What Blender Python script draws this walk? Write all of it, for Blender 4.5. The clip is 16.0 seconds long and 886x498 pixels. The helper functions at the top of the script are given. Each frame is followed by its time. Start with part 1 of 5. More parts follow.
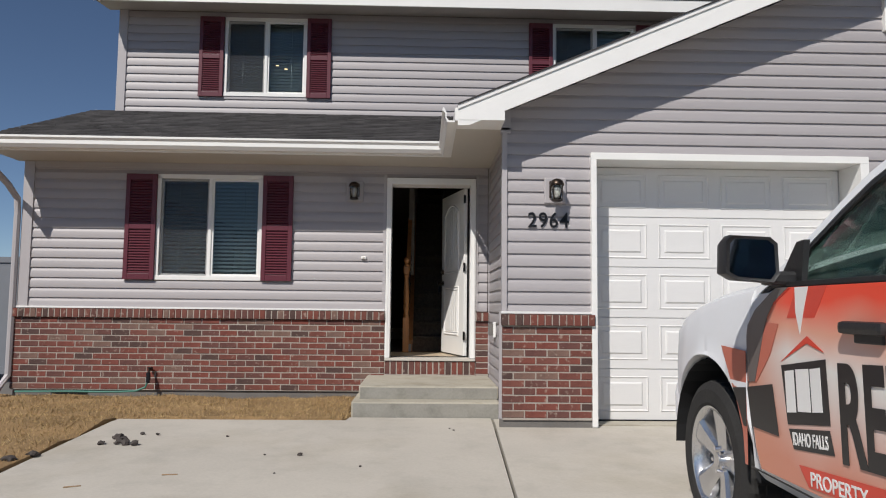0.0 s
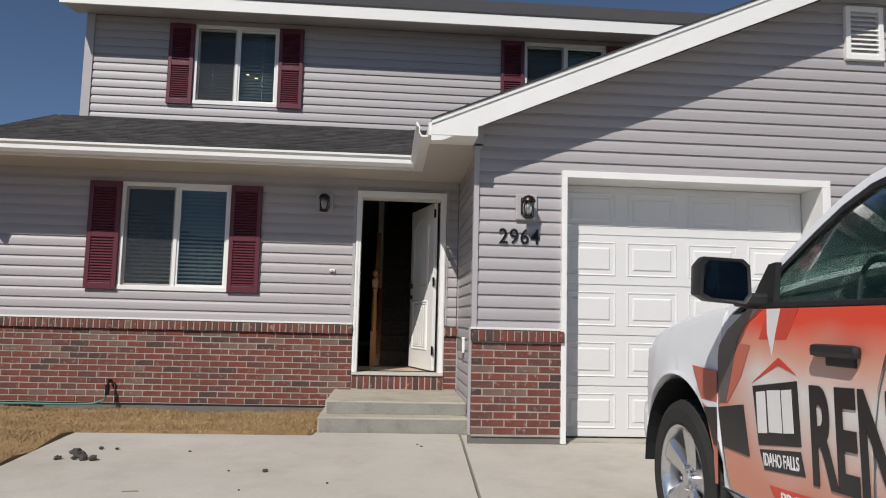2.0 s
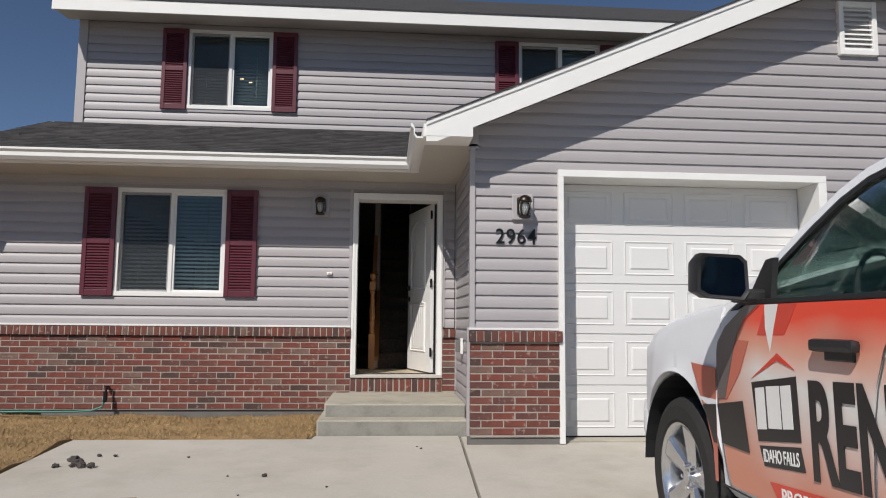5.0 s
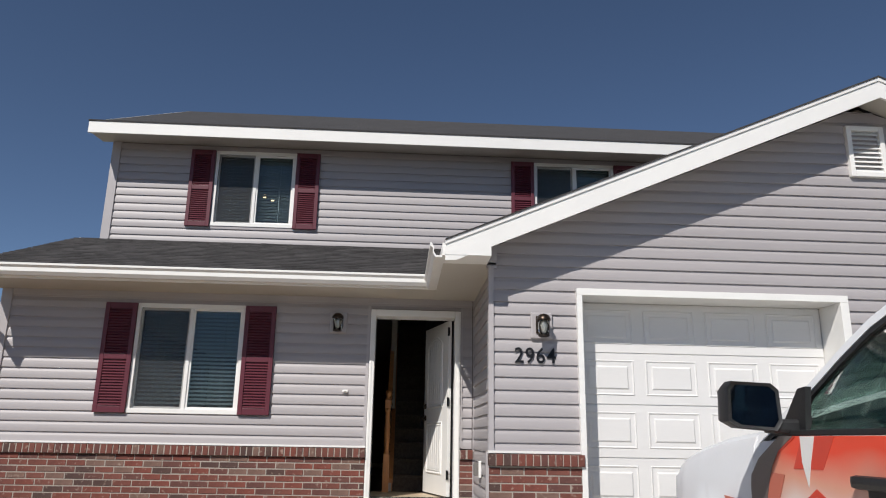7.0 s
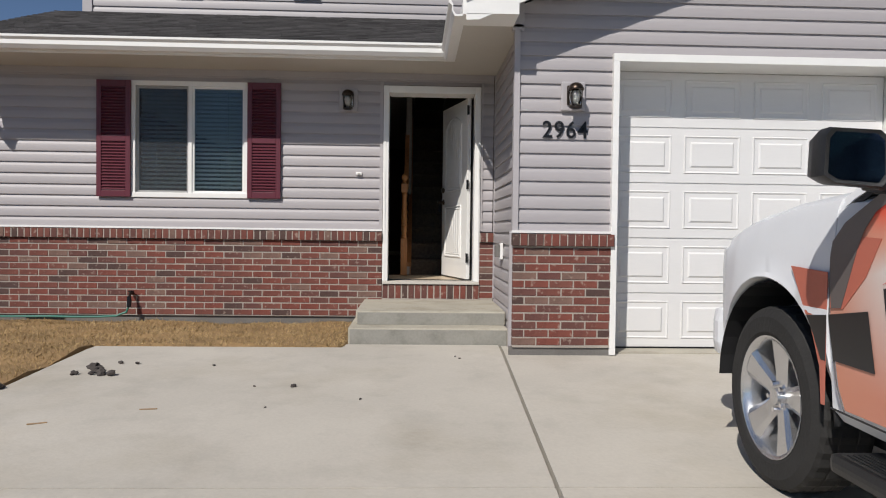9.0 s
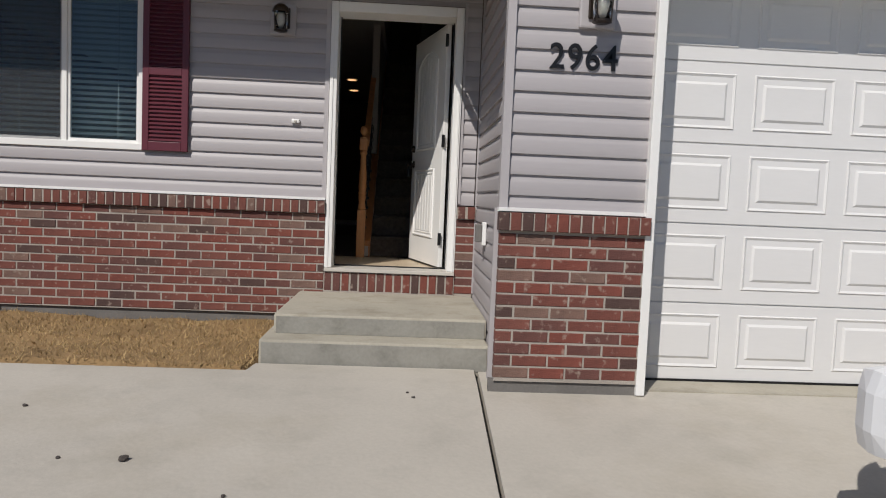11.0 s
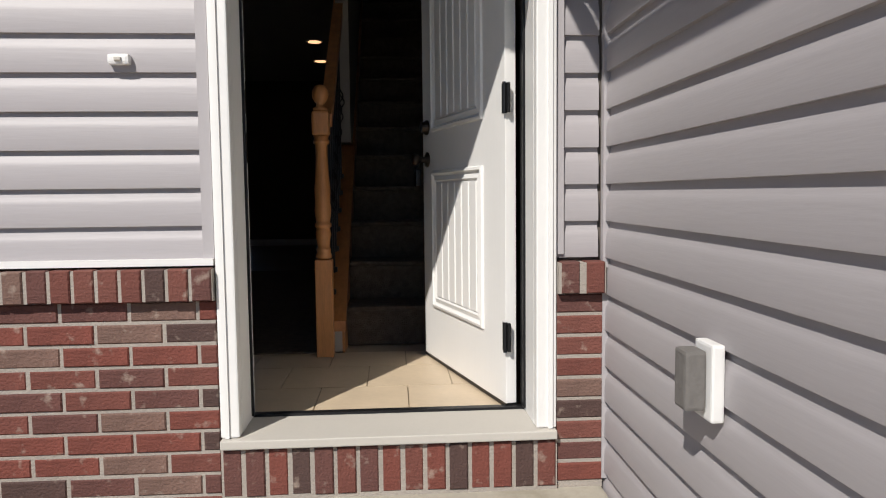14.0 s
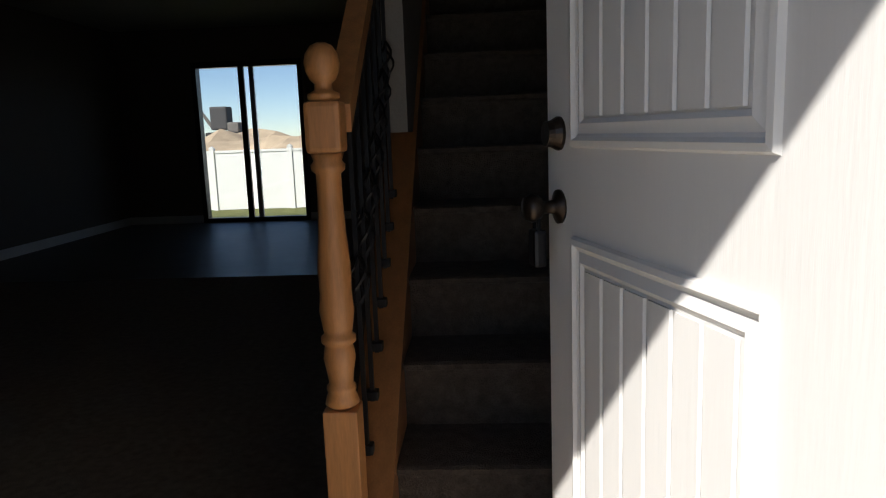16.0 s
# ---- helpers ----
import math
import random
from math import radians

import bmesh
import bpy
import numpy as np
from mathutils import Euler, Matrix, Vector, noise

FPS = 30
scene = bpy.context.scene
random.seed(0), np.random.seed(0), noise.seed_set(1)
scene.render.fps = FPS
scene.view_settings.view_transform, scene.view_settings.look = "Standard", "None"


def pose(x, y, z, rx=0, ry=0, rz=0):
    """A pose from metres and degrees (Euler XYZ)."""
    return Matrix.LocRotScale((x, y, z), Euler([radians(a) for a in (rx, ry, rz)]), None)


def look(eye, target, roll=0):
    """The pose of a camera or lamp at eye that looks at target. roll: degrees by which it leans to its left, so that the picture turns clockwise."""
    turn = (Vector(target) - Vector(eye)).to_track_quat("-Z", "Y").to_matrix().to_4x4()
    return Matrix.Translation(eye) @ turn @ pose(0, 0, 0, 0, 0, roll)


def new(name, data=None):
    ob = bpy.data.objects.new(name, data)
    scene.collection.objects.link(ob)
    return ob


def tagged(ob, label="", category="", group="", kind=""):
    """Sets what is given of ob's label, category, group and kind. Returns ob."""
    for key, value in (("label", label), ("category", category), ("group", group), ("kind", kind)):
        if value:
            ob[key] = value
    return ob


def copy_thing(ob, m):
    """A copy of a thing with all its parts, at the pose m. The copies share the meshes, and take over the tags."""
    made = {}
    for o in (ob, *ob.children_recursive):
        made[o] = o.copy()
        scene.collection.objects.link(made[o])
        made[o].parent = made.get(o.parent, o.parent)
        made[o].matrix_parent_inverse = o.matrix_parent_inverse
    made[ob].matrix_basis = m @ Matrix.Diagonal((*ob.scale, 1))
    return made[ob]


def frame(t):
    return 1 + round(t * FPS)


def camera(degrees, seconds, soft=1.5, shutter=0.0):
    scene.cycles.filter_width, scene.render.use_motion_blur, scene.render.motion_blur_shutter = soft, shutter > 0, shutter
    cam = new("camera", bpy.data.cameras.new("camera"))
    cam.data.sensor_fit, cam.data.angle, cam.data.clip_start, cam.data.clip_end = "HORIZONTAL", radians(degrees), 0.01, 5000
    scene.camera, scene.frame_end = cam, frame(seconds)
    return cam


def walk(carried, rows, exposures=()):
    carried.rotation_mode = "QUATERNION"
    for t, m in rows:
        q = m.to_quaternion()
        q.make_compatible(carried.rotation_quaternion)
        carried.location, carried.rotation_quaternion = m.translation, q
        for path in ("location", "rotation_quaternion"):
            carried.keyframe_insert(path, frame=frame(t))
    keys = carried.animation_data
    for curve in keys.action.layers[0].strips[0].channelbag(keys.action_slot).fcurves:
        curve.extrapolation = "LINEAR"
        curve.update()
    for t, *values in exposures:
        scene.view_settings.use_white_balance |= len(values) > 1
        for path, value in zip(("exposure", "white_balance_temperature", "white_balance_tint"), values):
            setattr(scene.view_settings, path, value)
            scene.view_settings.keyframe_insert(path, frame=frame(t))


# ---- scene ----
cam = camera(63.3, 16.0, soft=1.1)
PATH = [
    (0, (0.507, -0.368, 1.052), (0.56, 1.625, 1.214), 0.6),
    (0.5, (0.465, -0.357, 1.055), (0.553, 1.635, 1.215), 0.9),
    (1, (0.458, -0.351, 1.059), (0.572, 1.639, 1.223), 1.1),
    (1.5, (0.45, -0.351, 1.062), (0.585, 1.636, 1.244), 1.3),
    (2, (0.458, -0.348, 1.066), (0.606, 1.636, 1.266), 1.4),
    (2.5, (0.469, -0.353, 1.068), (0.629, 1.629, 1.284), 1.2),
    (3, (0.472, -0.349, 1.065), (0.648, 1.63, 1.297), 1.1),
    (3.5, (0.474, -0.353, 1.065), (0.662, 1.623, 1.31), 1.0),
    (6, (0.448, -0.323, 1.06), (0.56, 1.666, 1.244), 0.6),
    (6.5, (0.428, -0.335, 1.091), (0.525, 1.64, 1.396), 0.8),
    (7, (0.429, -0.341, 1.114), (0.536, 1.59, 1.625), 1.0),
    (7.5, (0.425, -0.333, 1.072), (0.557, 1.627, 1.448), 1.1),
    (8, (0.407, -0.284, 1.047), (0.555, 1.699, 1.262), 1.2),
    (8.5, (0.397, -0.073, 0.99), (0.551, 1.92, 1.056), 1.0),
    (9, (0.41, 0.235, 1.002), (0.49, 2.233, 0.955), 0.7),
    (9.2, (0.423, 0.373, 0.993), (0.462, 2.37, 0.889), 0.7),
    (11.3, (0.74, 2.546, 1.066), (0.853, 4.538, 0.927), 2.5),
    (11.5, (0.751, 2.78, 1.072), (0.876, 4.773, 0.962), 1.9),
    (12, (0.728, 3.355, 1.09), (0.833, 5.35, 0.994), 0.7),
    (12.5, (0.704, 3.936, 1.129), (0.833, 5.93, 1.052), -0.2),
    (13, (0.718, 4.566, 1.164), (0.807, 6.563, 1.109), -0.5),
    (13.5, (0.635, 5.161, 1.193), (0.753, 7.155, 1.08), -0.2),
    (14, (0.611, 5.758, 1.213), (0.744, 7.747, 1.059), -0.6),
    (14.5, (0.59, 6.32, 1.238), (0.658, 8.312, 1.076), -0.7),
    (15, (0.623, 6.85, 1.282), (0.771, 8.835, 1.094), -1.0),
    (15.5, (0.62, 7.27, 1.448), (0.637, 9.258, 1.236), -1.5),
    (16, (0.61, 7.57, 1.52), (0.496, 9.54, 1.196), -2.1),
]
walk(cam, [(t, look(eye, target, roll)) for t, eye, target, roll in PATH], [(0, -0.33), (6.3, -0.33), (7, -0.2), (7.5, -0.26), (8, -0.15), (8.6, -0.22), (9.2, -0.33), (11.3, -0.5), (12.2, -0.44), (13, -0.15), (14, -0.15), (15, -0.2), (15.5, 0.14), (16, 0.36)])

# ---------------- light ----------------
world = bpy.data.worlds.new("world")
scene.world = world
world.use_nodes = True
wn = world.node_tree
sky = wn.nodes.new("ShaderNodeTexSky")
sky.sky_type = "NISHITA"
sky.sun_disc = False
SUN = Vector((0.57, 1.0, -1.13)).normalized()
sky.sun_elevation = math.asin(-SUN.z)
sky.sun_rotation = math.atan2(-SUN.x, -SUN.y)
sky.air_density, sky.dust_density, sky.ozone_density = 0.75, 0.05, 2.6
sky.altitude = 1400
wn.links.new(sky.outputs[0], wn.nodes["Background"].inputs[0])
wn.nodes["Background"].inputs[1].default_value = 0.09
sun_data = bpy.data.lights.new("sun", "SUN")
sun_data.energy, sun_data.angle, sun_data.color = 5.3, radians(0.53), (1.0, 0.955, 0.9)
sun = new("sun", sun_data)
sun.matrix_world = look(Vector((0, 0, 30)), Vector((0, 0, 30)) + SUN)


# ---------------- materials ----------------
def mat(name, color, rough=0.6, metal=0.0, var=0.12, scale=4.0, fine=60.0, bump=0.1, stretch=(1, 1, 1), per_object=0.0, spec=0.5, color2=None):
    m = bpy.data.materials.new(name)
    m.use_nodes = True
    n, l = m.node_tree.nodes, m.node_tree.links
    b = n["Principled BSDF"]
    b.inputs["Roughness"].default_value, b.inputs["Metallic"].default_value = rough, metal
    b.inputs["Specular IOR Level"].default_value = spec
    tc = n.new("ShaderNodeTexCoord")
    mp = n.new("ShaderNodeMapping")
    mp.inputs["Scale"].default_value = stretch
    l.new(tc.outputs["Object"], mp.inputs[0])
    a, c = n.new("ShaderNodeTexNoise"), n.new("ShaderNodeTexNoise")
    a.inputs["Scale"].default_value, c.inputs["Scale"].default_value = scale, fine
    a.inputs["Detail"].default_value, c.inputs["Detail"].default_value = 5, 3
    l.new(mp.outputs[0], a.inputs["Vector"])
    l.new(mp.outputs[0], c.inputs["Vector"])
    add = n.new("ShaderNodeMath")
    add.operation = "MULTIPLY_ADD"
    l.new(c.outputs[0], add.inputs[0])
    add.inputs[1].default_value = 0.45
    l.new(a.outputs[0], add.inputs[2])
    ramp = n.new("ShaderNodeMapRange")
    ramp.inputs["From Min"].default_value, ramp.inputs["From Max"].default_value = 0.4, 1.05
    l.new(add.outputs[0], ramp.inputs[0])
    mix = n.new("ShaderNodeMix")
    mix.data_type = "RGBA"
    lo = [v * (1 - var) for v in color]
    hi = color2 or [min(1, v * (1 + var)) for v in color]
    mix.inputs[6].default_value, mix.inputs[7].default_value = (*lo, 1), (*hi, 1)
    l.new(ramp.outputs[0], mix.inputs[0])
    out = mix.outputs[2]
    if per_object:
        oi = n.new("ShaderNodeObjectInfo")
        hsv = n.new("ShaderNodeHueSaturation")
        mr = n.new("ShaderNodeMapRange")
        mr.inputs["To Min"].default_value, mr.inputs["To Max"].default_value = 1 - per_object, 1 + per_object
        l.new(oi.outputs["Random"], mr.inputs[0])
        l.new(mr.outputs[0], hsv.inputs["Value"])
        l.new(out, hsv.inputs["Color"])
        out = hsv.outputs[0]
    l.new(out, b.inputs["Base Color"])
    if bump:
        bp = n.new("ShaderNodeBump")
        bp.inputs["Strength"].default_value, bp.inputs["Distance"].default_value = bump, 0.01
        l.new(c.outputs[0], bp.inputs["Height"])
        l.new(bp.outputs[0], b.inputs["Normal"])
    return m


def brick_mat(name):
    m = mat(name, (0.145, 0.055, 0.043), 0.85, var=0.32, scale=9, fine=110, bump=0.5)
    n, l = m.node_tree.nodes, m.node_tree.links
    b = n["Principled BSDF"]
    src = b.inputs["Base Color"].links[0].from_socket
    oi = n.new("ShaderNodeObjectInfo")
    cr = n.new("ShaderNodeValToRGB")
    cr.color_ramp.interpolation = "CONSTANT"
    els = cr.color_ramp.elements
    els[0].color = (1.0, 0.85, 0.8, 1)
    els[1].position, els[1].color = 0.3, (1.12, 0.84, 0.76, 1)
    for p, c in ((0.5, (0.78, 0.82, 0.86)), (0.66, (0.5, 0.72, 0.78)), (0.76, (1.1, 1.0, 0.95)), (0.9, (1.1, 1.7, 1.7))):
        e = els.new(p)
        e.color = (*c, 1)
    l.new(oi.outputs["Random"], cr.inputs[0])
    mul = n.new("ShaderNodeMix")
    mul.data_type, mul.blend_type = "RGBA", "MULTIPLY"
    mul.inputs[0].default_value = 1
    l.new(src, mul.inputs[6])
    l.new(cr.outputs[0], mul.inputs[7])
    # pale mortar smears on some of the bricks
    tc = n.new("ShaderNodeTexCoord")
    geo = n.new("ShaderNodeNewGeometry")
    sm = n.new("ShaderNodeTexNoise")
    sm.inputs["Scale"].default_value, sm.inputs["Detail"].default_value = 22, 6
    l.new(geo.outputs["Position"], sm.inputs["Vector"])
    mr = n.new("ShaderNodeMapRange")
    mr.inputs["From Min"].default_value, mr.inputs["From Max"].default_value = 0.6, 0.72
    mr.inputs["To Max"].default_value = 0.55
    l.new(sm.outputs[0], mr.inputs[0])
    mx = n.new("ShaderNodeMix")
    mx.data_type = "RGBA"
    mx.inputs[7].default_value = (0.4, 0.32, 0.26, 1)
    l.new(mr.outputs[0], mx.inputs[0])
    l.new(mul.outputs[2], mx.inputs[6])
    l.new(mx.outputs[2], b.inputs["Base Color"])
    return m


def by_island(m, lo, hi):
    """Vary a material's value from one joined piece to the next."""
    nt = m.node_tree
    gi, hs, mr = nt.nodes.new("ShaderNodeNewGeometry"), nt.nodes.new("ShaderNodeHueSaturation"), nt.nodes.new("ShaderNodeMapRange")
    mr.inputs["To Min"].default_value, mr.inputs["To Max"].default_value = lo, hi
    bs = nt.nodes["Principled BSDF"]
    nt.links.new(bs.inputs["Base Color"].links[0].from_socket, hs.inputs["Color"])
    nt.links.new(gi.outputs["Random Per Island"], mr.inputs[0])
    nt.links.new(mr.outputs[0], hs.inputs["Value"])
    nt.links.new(hs.outputs[0], bs.inputs["Base Color"])


def glass_mat(name, tint, rough=0.0):
    m = bpy.data.materials.new(name)
    m.use_nodes = True
    b = m.node_tree.nodes["Principled BSDF"]
    b.inputs["Base Color"].default_value = (*tint, 1)
    b.inputs["Transmission Weight"].default_value = 1
    b.inputs["Roughness"].default_value, b.inputs["IOR"].default_value = rough, 1.45
    return m


def glow(name, color, strength):
    m = bpy.data.materials.new(name)
    m.use_nodes = True
    b = m.node_tree.nodes["Principled BSDF"]
    b.inputs["Emission Color"].default_value = (*color, 1)
    b.inputs["Emission Strength"].default_value = strength
    return m


SIDING = mat("vinyl_siding", (0.37, 0.345, 0.35), 0.5, var=0.04, scale=1.2, fine=30, bump=0.05, stretch=(0.3, 0.3, 4), per_object=0.025)
SIDE_TRIM = mat("siding_trim", (0.4, 0.375, 0.38), 0.5, var=0.03, bump=0.04)
WHITE = mat("white_trim", (0.77, 0.76, 0.735), 0.45, var=0.03, bump=0.03)
DOORWHITE = mat("painted_door", (0.8, 0.785, 0.755), 0.45, var=0.025, fine=90, bump=0.06, stretch=(1, 1, 0.1))
GARAGEWHITE = mat("garage_door_paint", (0.68, 0.67, 0.66), 0.5, var=0.03, bump=0.05, stretch=(0.2, 1, 1))
MAROON = mat("maroon_vinyl", (0.1, 0.014, 0.026), 0.45, var=0.1, bump=0.05)
BRICK = brick_mat("brick")
MORTAR = mat("mortar", (0.35, 0.31, 0.27), 0.95, var=0.15, fine=150, bump=0.4)
CONCRETE = mat("concrete", (0.47, 0.435, 0.38), 0.85, var=0.12, scale=0.9, fine=45, bump=0.12)
def blotches(m, scale, dark):
    """Worn, slightly darker patches with soft edges."""
    nt = m.node_tree
    bs = nt.nodes["Principled BSDF"]
    tc, nz, mr, mx = (nt.nodes.new(k) for k in ("ShaderNodeTexCoord", "ShaderNodeTexNoise", "ShaderNodeMapRange", "ShaderNodeMix"))
    nz.inputs["Scale"].default_value, nz.inputs["Detail"].default_value, nz.inputs["Roughness"].default_value = scale, 7, 0.65
    mr.inputs["From Min"].default_value, mr.inputs["From Max"].default_value = 0.5, 0.68
    mx.data_type, mx.blend_type = "RGBA", "MULTIPLY"
    mx.inputs[7].default_value = (*dark, 1)
    nt.links.new(tc.outputs["Object"], nz.inputs["Vector"])
    nt.links.new(nz.outputs[0], mr.inputs[0])
    nt.links.new(mr.outputs[0], mx.inputs[0])
    nt.links.new(bs.inputs["Base Color"].links[0].from_socket, mx.inputs[6])
    nt.links.new(mx.outputs[2], bs.inputs["Base Color"])


blotches(CONCRETE, 0.7, (0.86, 0.84, 0.8))
blotches(CONCRETE, 2.6, (0.9, 0.9, 0.9))
STEP_CONC = mat("step_concrete", (0.39, 0.36, 0.295), 0.85, var=0.16, scale=2.2, fine=60, bump=0.18)
blotches(STEP_CONC, 3.5, (0.78, 0.76, 0.72))
RISER = mat("dark_riser_concrete", (0.26, 0.25, 0.22), 0.9, var=0.22, scale=3.5, fine=50, bump=0.2)
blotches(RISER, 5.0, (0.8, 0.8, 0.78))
# darker than bare concrete: holds the shade under the brick skirt
FOUND = mat("foundation_concrete", (0.15, 0.14, 0.13), 0.9, var=0.2, bump=0.3)
SHINGLE = mat("asphalt_shingle", (0.044, 0.042, 0.043), 0.95, var=0.35, scale=3, fine=120, bump=0.5, stretch=(1, 3, 3))
SOFFIT = mat("soffit_vinyl", (0.5, 0.47, 0.42), 0.6, var=0.03)
BLACK = mat("black_metal", (0.02, 0.02, 0.022), 0.4, metal=0.6, var=0.2)
BRONZE = mat("dark_bronze", (0.06, 0.045, 0.035), 0.35, metal=0.9, var=0.2)
ASPHALT = mat("asphalt", (0.06, 0.06, 0.062), 0.95, var=0.2, bump=0.3)
GRASS = mat("dry_grass", (0.4, 0.26, 0.11), 0.9, var=0.35, scale=1.6, fine=30, bump=0.3, color2=(0.52, 0.37, 0.18))
by_island(GRASS, 0.55, 1.3)
SOIL = mat("lawn_soil", (0.26, 0.165, 0.075), 0.95, var=0.3, scale=2.5, fine=50, bump=0.6)
LAWN = mat("green_lawn", (0.12, 0.13, 0.03), 0.95, var=0.3, scale=3, bump=0.4)
FIELD = mat("far_ground", (0.17, 0.14, 0.08), 0.95, var=0.25, scale=0.2, fine=8, bump=0.3)
DIRT = mat("dirt_heap", (0.42, 0.33, 0.23), 0.95, var=0.3, scale=0.8, fine=6, bump=0.8)
VINYL = mat("white_vinyl_fence", (0.72, 0.72, 0.7), 0.4, var=0.03, bump=0.02)
GREYVINYL = mat("grey_vinyl_fence", (0.17, 0.18, 0.2), 0.5, var=0.05, bump=0.02)
OAK = mat("honey_oak", (0.5, 0.22, 0.075), 0.4, var=0.25, scale=5, fine=40, bump=0.06, stretch=(6, 6, 0.7))
OAKDARK = mat("oak_board", (0.38, 0.16, 0.055), 0.4, var=0.25, scale=5, fine=40, bump=0.06, stretch=(6, 0.8, 6))
CARPET = mat("carpet", (0.12, 0.09, 0.066), 1.0, var=0.45, scale=30, fine=190, bump=1.0)
TILE = mat("beige_tile", (0.56, 0.45, 0.32), 0.4, var=0.1, scale=6, fine=50, bump=0.04, per_object=0.04)
GROUT = mat("grout", (0.42, 0.35, 0.26), 0.9)
VINYLFLOOR = mat("grey_vinyl_floor", (0.12, 0.12, 0.115), 0.42, var=0.25, scale=2, fine=12, bump=0.05)
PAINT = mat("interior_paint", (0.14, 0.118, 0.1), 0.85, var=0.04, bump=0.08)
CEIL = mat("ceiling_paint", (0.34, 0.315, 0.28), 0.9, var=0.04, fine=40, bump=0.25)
BLIND = mat("blind_slat", (0.42, 0.42, 0.4), 0.6, var=0.03)
DARKROOM = mat("room_dark", (0.1, 0.09, 0.085), 0.9)
GLASS = glass_mat("window_glass", (0.5, 0.62, 0.66))
CLEAR = glass_mat("patio_glass", (0.95, 0.97, 0.96))
LAMPGLASS = glass_mat("lamp_glass", (0.8, 0.8, 0.75), 0.15)
TRUCKGLASS = glass_mat("truck_glass", (0.26, 0.45, 0.38))
SCREEN = mat("insect_screen", (0.05, 0.05, 0.055), 0.8)
_n, _l = SCREEN.node_tree.nodes, SCREEN.node_tree.links
_t, _m = _n.new("ShaderNodeBsdfTransparent"), _n.new("ShaderNodeMixShader")
_m.inputs[0].default_value = 0.22
_l.new(_t.outputs[0], _m.inputs[1])
_l.new(_n["Principled BSDF"].outputs[0], _m.inputs[2])
_l.new(_m.outputs[0], _n["Material Output"].inputs[0])
TRUCKWHITE = mat("truck_paint", (0.76, 0.77, 0.79), 0.25, var=0.02, bump=0.0)
RUBBER = mat("tyre_rubber", (0.02, 0.019, 0.018), 0.8, var=0.3, bump=0.2)
ALLOY = mat("alloy", (0.62, 0.62, 0.63), 0.25, metal=0.9, var=0.05, bump=0)
# metal tinted dark navy so the mirror's dark reflection sits in its colour
MIRRORED = mat("mirror_dark_reflection", (0.1, 0.11, 0.13), 0.05, metal=1.0, var=0.02, bump=0)
CHROME = mat("chrome", (0.8, 0.8, 0.82), 0.08, metal=1.0, var=0.02, bump=0)
PLASTIC = mat("black_plastic", (0.018, 0.018, 0.019), 0.45, var=0.2, bump=0.08)
CABIN = mat("cabin_trim", (0.05, 0.05, 0.052), 0.7)
INK = mat("black_print", (0.018, 0.018, 0.02), 0.3, var=0.05, bump=0)
PRINTRED = mat("red_print", (0.62, 0.06, 0.035), 0.3, var=0.05, bump=0)
PRINTSALMON = mat("salmon_print", (0.52, 0.15, 0.1), 0.3, var=0.05, bump=0)
STRIPE = mat("grey_print", (0.13, 0.115, 0.11), 0.3, var=0.1, bump=0)
PRINTWHITE = mat("white_print", (0.78, 0.77, 0.75), 0.3, var=0.03, bump=0)
HOSE = mat("green_hose", (0.03, 0.16, 0.12), 0.5)
STEEL = mat("galvanised", (0.45, 0.46, 0.47), 0.4, metal=0.7)
STONE = mat("dark_clods", (0.06, 0.05, 0.045), 0.95, var=0.4, fine=40, bump=0.6)
TAN = mat("leaf_litter", (0.3, 0.2, 0.11), 0.9)
WARM = glow("warm_bulb", (1.0, 0.55, 0.25), 7)
CEILGLOW = glow("downlight_glow", (1.0, 0.55, 0.28), 1.6)


